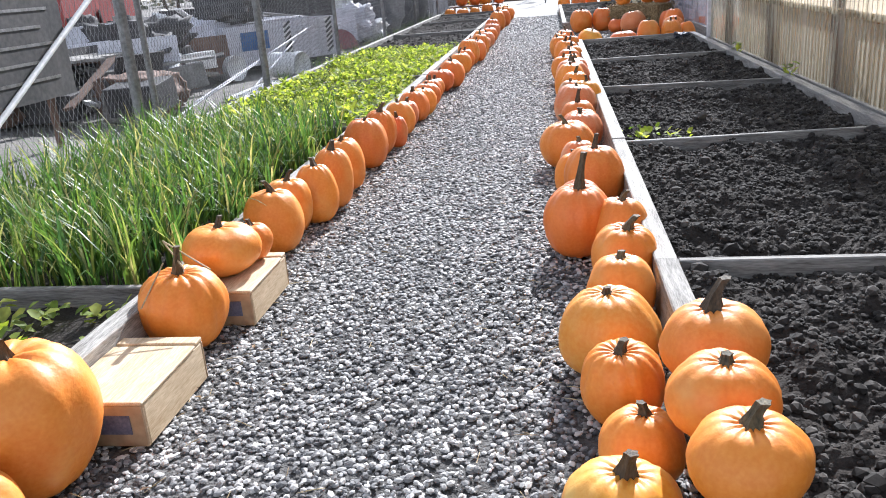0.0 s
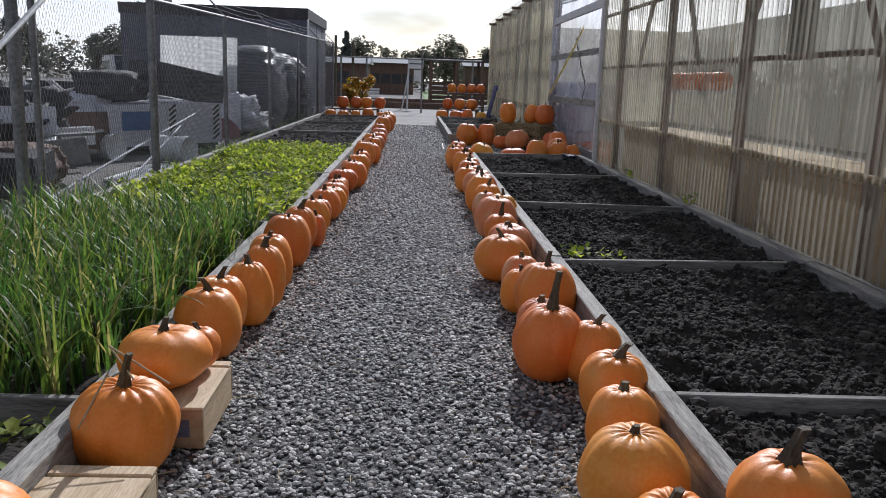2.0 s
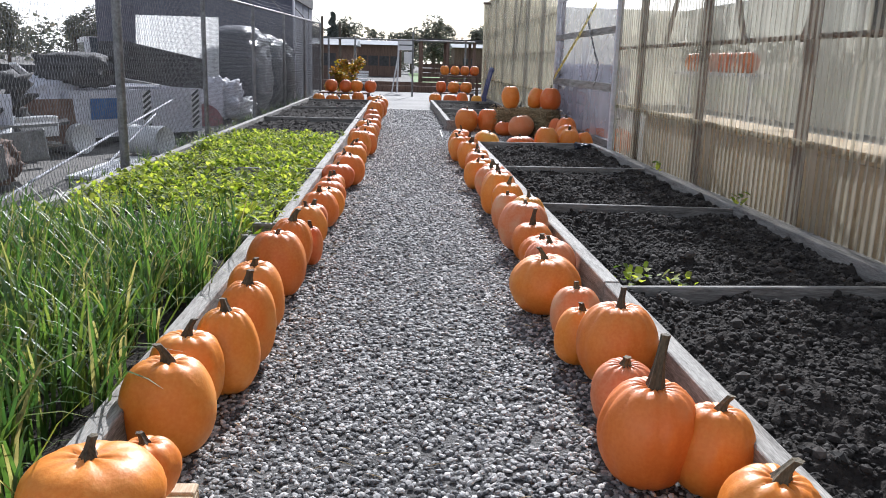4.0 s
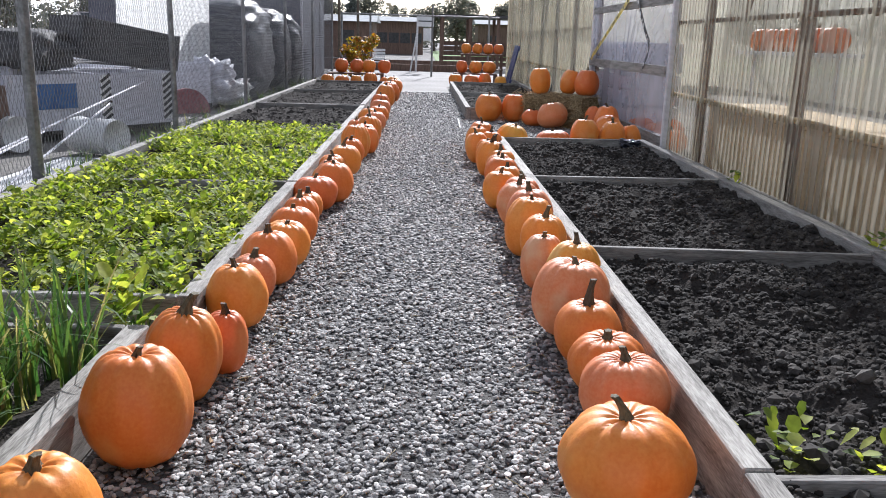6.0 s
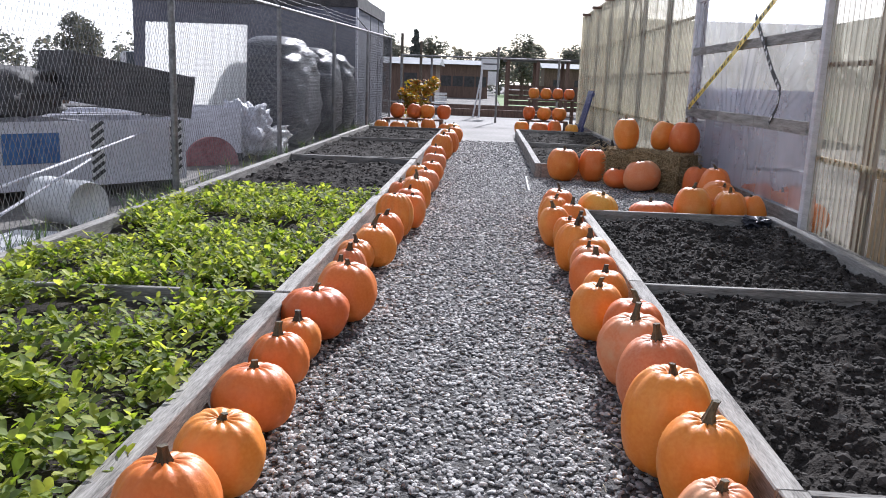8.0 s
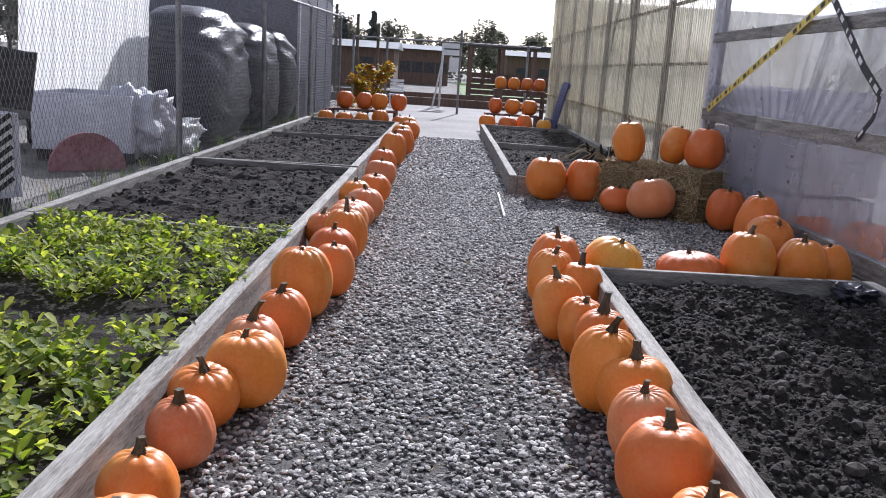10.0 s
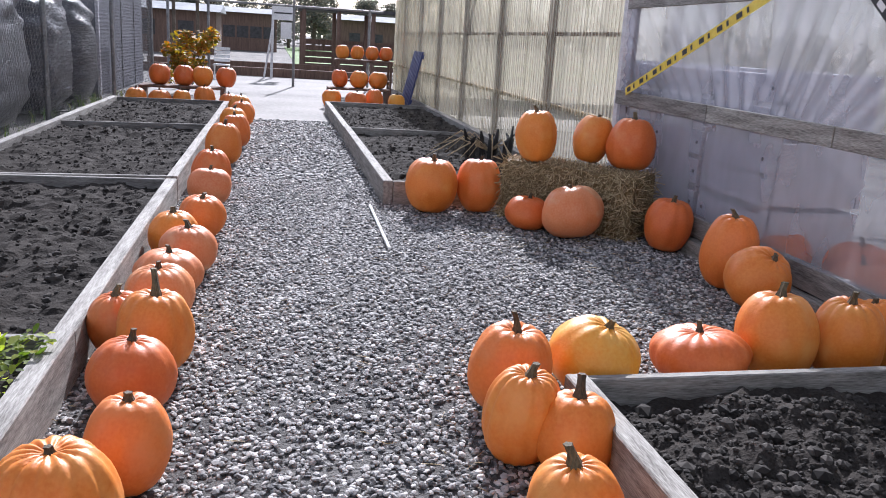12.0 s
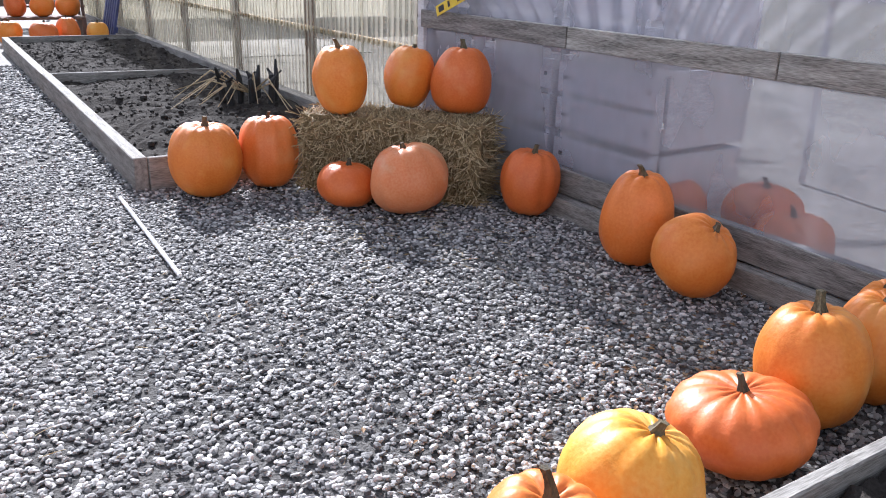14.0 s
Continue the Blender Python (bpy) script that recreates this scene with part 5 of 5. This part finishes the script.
bmesh.ops.translate(bm, vec=(0.02, 0, 0.02), verts=bm.verts)
part("windscreen", bm, M_GLASS, van)
for x in (-1.5, 1.5):
    for s in (-1, 1):
        v, f = tube_data([(x, s * 0.9, 0.34), (x, s * 0.7, 0.34)], [0.34, 0.34], 20)
        link_mesh("wheel", v, f, M_BLACK).parent = van
van.rotation_euler = (0, 0, radians(-65))

# ---- far end ----
gate = empty("far_fence", 0, 36.2, 0)
tagged(gate, "far chain link gate frame with a top rail", "fence")
for x in (-3.7, -2.6, -0.2, 2.0):
    pole("post", (x, 0, 0), (x, 0, 2.35 if x != -0.2 else 2.7), 0.04, M_GALV, gate)
pole("top_rail", (-3.7, 0, 2.3), (2.4, 0, 2.3), 0.03, M_GALV, gate)
planter = empty("timber_planter", -0.8, 41.3, 0)
tagged(planter, "low dark timber edging along the yard", "edging")
box_ob("beam", (-5, 3.2, -0.1, 0.1, 0, 0.3), M_BROWNWOOD, planter)
box_ob("beam", (-4.4, 3.0, 1.2, 1.4, 0, 0.45), M_BROWNWOOD, planter)
sign = empty("sign_post", -0.85, 40.2, 0)
tagged(sign, "white notice boards on a leaning timber post", "sign")
pole("post", (0, 0, 0), (0.05, 0, 2.4), 0.045, M_PALEWOOD, sign)
pole("prop", (-0.25, 0, 0), (0.03, -0.06, 1.7), 0.035, M_PALEWOOD, sign)
board = box_ob("board", (0.02, 0.75, -0.09, -0.06, 1.95, 2.4), M_WHITE, sign)
box_ob("board", (0.3, 0.66, -0.09, -0.06, 1.35, 1.88), M_WHITE, sign)
box_ob("writing_bar", (0.08, 0.68, -0.096, -0.092, 2.15, 2.2), M_DARK, board, "", 0)
chair = empty("garden_chair", -2.4, 38.8, 0)
tagged(chair, "white slatted folding garden chair", "chair")
for s in (-0.22, 0.22):
    pole("leg", (s, -0.25, 0), (s, 0.2, 0.42), 0.02, M_WHITE, chair, 6)
    pole("leg", (s, 0.25, 0), (s, -0.2, 0.42), 0.02, M_WHITE, chair, 6)
box_ob("seat", (-0.25, 0.25, -0.24, 0.24, 0.42, 0.45), M_WHITE, chair)
for k in range(4):
    box_ob("back_slat", (-0.25, 0.25, 0.24 + 0.03 * k, 0.26 + 0.03 * k, 0.52 + 0.12 * k, 0.61 + 0.12 * k), M_WHITE, chair)
rack = empty("pumpkin_rack", 1.55, 33.2, 0)
tagged(rack, "dark wooden stand carrying pumpkins at the greenhouse end", "stand")
box_ob("shelf", (-0.75, 0.75, -0.3, 0.3, 0.92, 0.97), M_BROWNWOOD, rack)
box_ob("shelf", (-0.75, 0.75, -0.3, 0.3, 0.42, 0.46), M_BROWNWOOD, rack)
for sx in (-0.7, 0.7):
    for sy in (-0.26, 0.26):
        box_ob("leg", (sx - 0.03, sx + 0.03, sy - 0.03, sy + 0.03, 0, 0.92), M_BROWNWOOD, rack)
for k in range(4):
    pumpkin(1.0 + 0.38 * k, 33.2 + 0.06 * (k % 2), 0.36, 0.38, 0.97, random.choice((0, 1)), 0.06)
ladder = empty("slatted_pallet", 2.1, 29.6, 0)
ladder.rotation_euler = (0, radians(13), 0)
tagged(ladder, "navy blue slatted panel leaning on the greenhouse", "panel")
for k in range(6):
    box_ob("slat", (-0.02, 0.02, -0.5 + 0.19 * k, -0.38 + 0.19 * k, 0.0, 1.35), M_NAVY, ladder)
for z in (0.2, 1.2):
    box_ob("crossbar", (0.02, 0.05, -0.5, 0.6, z, z + 0.1), M_NAVY, ladder)
pav = empty("timber_pavilion", 2.4, 47.0, 0)
tagged(pav, "dark open timber shelter beyond the gate", "shelter")
box_ob("roof", (-2.2, 2.6, -1.6, 1.6, 2.5, 2.65), M_DARK, pav)
for sx in (-2.0, -0.6, 0.8, 2.3):
    for sy in (-1.4, 1.4):
        box_ob("post", (sx - 0.08, sx + 0.08, sy - 0.08, sy + 0.08, 0, 2.5), M_BROWNWOOD, pav)
for k in range(5):
    box_ob("back_board", (-2.0, 2.3, 1.42, 1.46, 0.1 + 0.26 * k, 0.32 + 0.26 * k), M_BROWNWOOD, pav)


def far_building(x0, x1, y, h, roof, label):
    b = empty("farm_building", (x0 + x1) / 2, y, 0)
    tagged(b, label, "building")
    w = (x1 - x0) / 2
    box_ob("wall", (-w, w, -2.5, 2.5, 0, h), M_BROWNWOOD, b)
    bm = bmesh.new()
    vs = [bm.verts.new(p) for p in ((-w - 0.3, -3.2, h), (w + 0.3, -3.2, h), (w + 0.3, 0, h + roof), (-w - 0.3, 0, h + roof), (-w - 0.3, 3.2, h), (w + 0.3, 3.2, h))]
    for q in ((0, 1, 2, 3), (3, 2, 5, 4), (0, 3, 4), (1, 5, 2), (0, 4, 5, 1)):
        bm.faces.new([vs[i] for i in q])
    part("roof", bm, M_GREYROOF, b)
    for k in range(4):
        box_ob("window", (-w * 0.8 + k * w * 0.45, -w * 0.8 + k * w * 0.45 + 0.9, -2.53, -2.5, 1.0, 1.9), M_DARK, b)


far_building(-14, -4.2, 66, 2.5, 0.5, "low farm building with a pale metal roof")
far_building(-5.2, -0.6, 82, 2.9, 0.45, "low far farm building with a pale metal roof")
far_building(4.5, 13, 84, 2.9, 0.5, "low far farm building with a pale metal roof")


def leaf_cloud(centres, count, size, spread, material, name):
    n = len(centres) * count
    c = np.repeat(np.array(centres), count, axis=0)
    d = rng.normal(0, 1, (n, 3))
    d /= np.linalg.norm(d, axis=1)[:, None]
    p = c[:, :3] + d * (c[:, 3:4] * spread * rng.uniform(0.35, 1.0, (n, 1)) ** 0.6)
    s = size * rng.uniform(0.6, 1.5, n)
    quad = [(-1, -0.5, 0), (0.2, -0.7, 0.15), (1, 0.1, 0), (0.1, 0.7, 0.1), (-0.8, 0.4, -0.1)]
    return scatter(name, quad, [(0, 1, 2, 3, 4)], p, np.stack([rng.uniform(0, 6.3, n), rng.normal(0, 1.0, n)], 1), np.stack([s, s, s], 1), material)


def broadleaf(x, y, h, label):
    t = empty("tree", x, y, 0)
    tagged(t, label, "tree", "far trees")
    v, f = tube_data([(0, 0, 0), (0.05 * h * random.uniform(-1, 1), 0, h * 0.35), (0, 0, h * 0.75)], [h * 0.035, h * 0.025, h * 0.008], 8)
    trunk = link_mesh("trunk", v, f, M_BARK)
    trunk.parent = t
    cs = []
    for k in range(30):
        a, rr, z = random.uniform(0, 6.3), h * random.uniform(0.08, 0.33), h * random.uniform(0.25, 0.95)
        rr *= 1.2 - z / h * 0.7
        p = (rr * math.cos(a), rr * math.sin(a), z)
        cs.append((*p, h * random.uniform(0.09, 0.16)))
        v, f = tube_data([(0, 0, h * random.uniform(0.25, 0.5)), p], [h * 0.01, h * 0.003], 5)
        link_mesh("limb", v, f, M_BARK).parent = trunk
    # crown colour already carries the distance haze
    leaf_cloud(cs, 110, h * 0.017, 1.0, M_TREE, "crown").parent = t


def conifer(x, y, h, label):
    t = empty("tree", x, y, 0)
    tagged(t, label, "tree", "far conifers")
    v, f = tube_data([(0, 0, 0), (0, 0, h)], [h * 0.025, h * 0.004], 7)
    link_mesh("trunk", v, f, M_BARK).parent = t
    cs = []
    for k in range(60):
        s = k / 60
        rr = h * 0.2 * (1 - s) * random.uniform(0.4, 1.0) + 0.05
        a = random.uniform(0, 6.3)
        cs.append((rr * math.cos(a), rr * math.sin(a), h * (0.06 + 0.92 * s), h * 0.07 * (1.3 - s)))
    # needles lightened and greyed to stand in for haze
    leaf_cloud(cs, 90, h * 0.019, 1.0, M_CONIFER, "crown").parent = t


x = -30.0
while x < 34:
    y = random.uniform(88, 120)
    if random.random() < 0.8:
        broadleaf(x, y, random.uniform(4.5, 7.0), "hazy broad leaved tree on the far field edge")
    else:
        conifer(x, y, random.uniform(4.5, 6.5), "dark slim conifer on the far field edge")
    x += random.uniform(1.6, 3.0)
for x, y, h in ((-6.4, 72, 5.4), (-8.4, 70, 4.6)):
    conifer(x, y, h, "dark slim conifer behind the shed")
for x, y, h in ((-25, 70, 5), (-29, 76, 4.5), (-33, 72, 5), (-21, 64, 4.2), (-38, 80, 6), (-17, 52, 5.5)):
    broadleaf(x, y, h, "bushy hazy tree beyond the yard")
for k in range(3):
    pole_ob = pole("utility_pole", (-7 + 1.1 * k, 56 + k, 0), (-7 + 1.1 * k, 56 + k, 4.6 - 0.4 * k), 0.09, M_BARK)
    tagged(pole_ob, "dark timber utility pole behind the shed", "pole", "utility poles")
# horizon woods share the haze-tinted leaf colour; no real haze is rendered
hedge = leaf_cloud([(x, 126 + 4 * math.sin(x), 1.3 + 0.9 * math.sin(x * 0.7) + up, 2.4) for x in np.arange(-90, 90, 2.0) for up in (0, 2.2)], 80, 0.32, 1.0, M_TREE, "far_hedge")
tagged(hedge, "dark hazy line of woods on the horizon", "woods", kind="stuff")

shrub = empty("shrub", -2.75, 31.2, 0)
tagged(shrub, "yellow and orange autumn shrub beside the far bed", "shrub")
cs = []
for k in range(22):
    a, rr, z = random.uniform(0, 6.3), random.uniform(0.1, 0.65), random.uniform(0.3, 1.45)
    cs.append((rr * math.cos(a), rr * math.sin(a), z, random.uniform(0.14, 0.26)))
    v, f = tube_data([(0, 0, 0), (rr * math.cos(a), rr * math.sin(a), z)], [0.015, 0.004], 5)
    link_mesh("stem", v, f, M_BARK).parent = shrub
leaf_cloud(cs, 90, 0.045, 1.0, M_SHRUB, "crown").parent = shrub


# ---- small things in the beds ----
withered = empty("withered_plant", 1.94, 21.3, 0.14)
tagged(withered, "withered dark stalks and pale vines in the bed corner", "plant")
for k in range(9):
    a = random.uniform(0, 6.3)
    q = random.uniform(0.05, 0.3)
    v, f = tube_data([(q * math.cos(a), q * math.sin(a), -0.04), (q * 1.1 * math.cos(a), q * 1.1 * math.sin(a), 0.25), (q * 1.3 * math.cos(a + 0.3), q * 1.3 * math.sin(a + 0.3), random.uniform(0.26, 0.42))], [0.035, 0.03, 0.012], 7)
    link_mesh("stalk", v, f, M_BLACK).parent = withered
for k in range(14):
    a, n = random.uniform(2.2, 5.2), random.uniform(0.4, 1.0)
    v, f = tube_data([(0, 0, 0.1), (n * 0.5 * math.cos(a), n * 0.5 * math.sin(a), random.uniform(0.2, 0.34)), (n * math.cos(a), n * math.sin(a), 0.06)], [0.009, 0.008, 0.004], 5)
    link_mesh("vine", v, f, M_STEM_PALE).parent = withered
crumpled("black_plastic_bag", 2.16, 14.12, 0.13, (0.2, 0.22, 0.1), M_BAG, "crumpled black plastic in the corner of the bed", "plastic", 0.5)
verts, faces = [], []
for _ in range(900):
    side = random.random()
    if side < 0.4:
        p = Vector((-1.3 + random.gauss(0, 0.25), random.uniform(1.0, 16), 0.02))
    elif side < 0.75:
        p = Vector((0.15 + random.gauss(0, 0.25), random.uniform(1.0, 15), 0.02))
    else:
        p = Vector((random.uniform(-1.2, 0.3), random.uniform(1.0, 18), 0.02))
    if not -1.55 < p.x < 0.43:
        continue
    a, n = random.uniform(0, 6.3), random.uniform(0.02, 0.09)
    d, w = Vector((math.cos(a), math.sin(a), 0.08)) * n, Vector((-math.sin(a), math.cos(a), 0)) * 0.0012
    b = len(verts)
    verts += [p - w, p + w, p + d + w, p + d - w, p + d * 0.5 + Vector((0, 0, 0.004))]
    faces += [(b, b + 1, b + 4), (b + 1, b + 2, b + 4), (b + 2, b + 3, b + 4), (b + 3, b, b + 4)]
tagged(link_mesh("dry_grass_bits", verts, faces, M_STRAW), "dry pale grass stems scattered on the gravel", "dry grass", kind="stuff")
M_LITTER = island_mat("dead leaf litter", [(0.0, (0.06, 0.035, 0.02)), (0.6, (0.2, 0.11, 0.05)), (1.0, (0.36, 0.23, 0.11))], rough=0.8)
count = 900
places = np.stack([rng.normal(1.6, 0.45, count), rng.normal(15.15, 0.3, count), rng.uniform(0.012, 0.026, count)], 1)
edge = rng.random(count) < 0.6
places[edge, 0] = np.where(rng.random(edge.sum()) < 0.5, rng.normal(0.3, 0.13, edge.sum()), rng.normal(-1.42, 0.12, edge.sum()))
places[edge, 1] = rng.uniform(1.0, 17.0, edge.sum())
places[:, 0] = np.clip(places[:, 0], -1.56, 2.45)
inside = (places[:, 0] > 0.42) & (places[:, 1] < 14.46)
places[inside, 0] = 0.4
chip = rng.uniform(0.006, 0.02, count)
litter = scatter("leaf_litter", [(-1, -0.4, 0), (0.1, -0.6, 0.2), (1, 0.1, 0), (0.0, 0.6, 0.25)], [(0, 1, 2, 3)], places,
                 np.stack([rng.uniform(0, 6.3, count), rng.normal(0, 0.3, count)], 1), np.stack([chip, chip * 0.8, chip], 1), M_LITTER)
tagged(litter, "brown dead leaf bits scattered on the gravel", "leaf litter", kind="stuff")
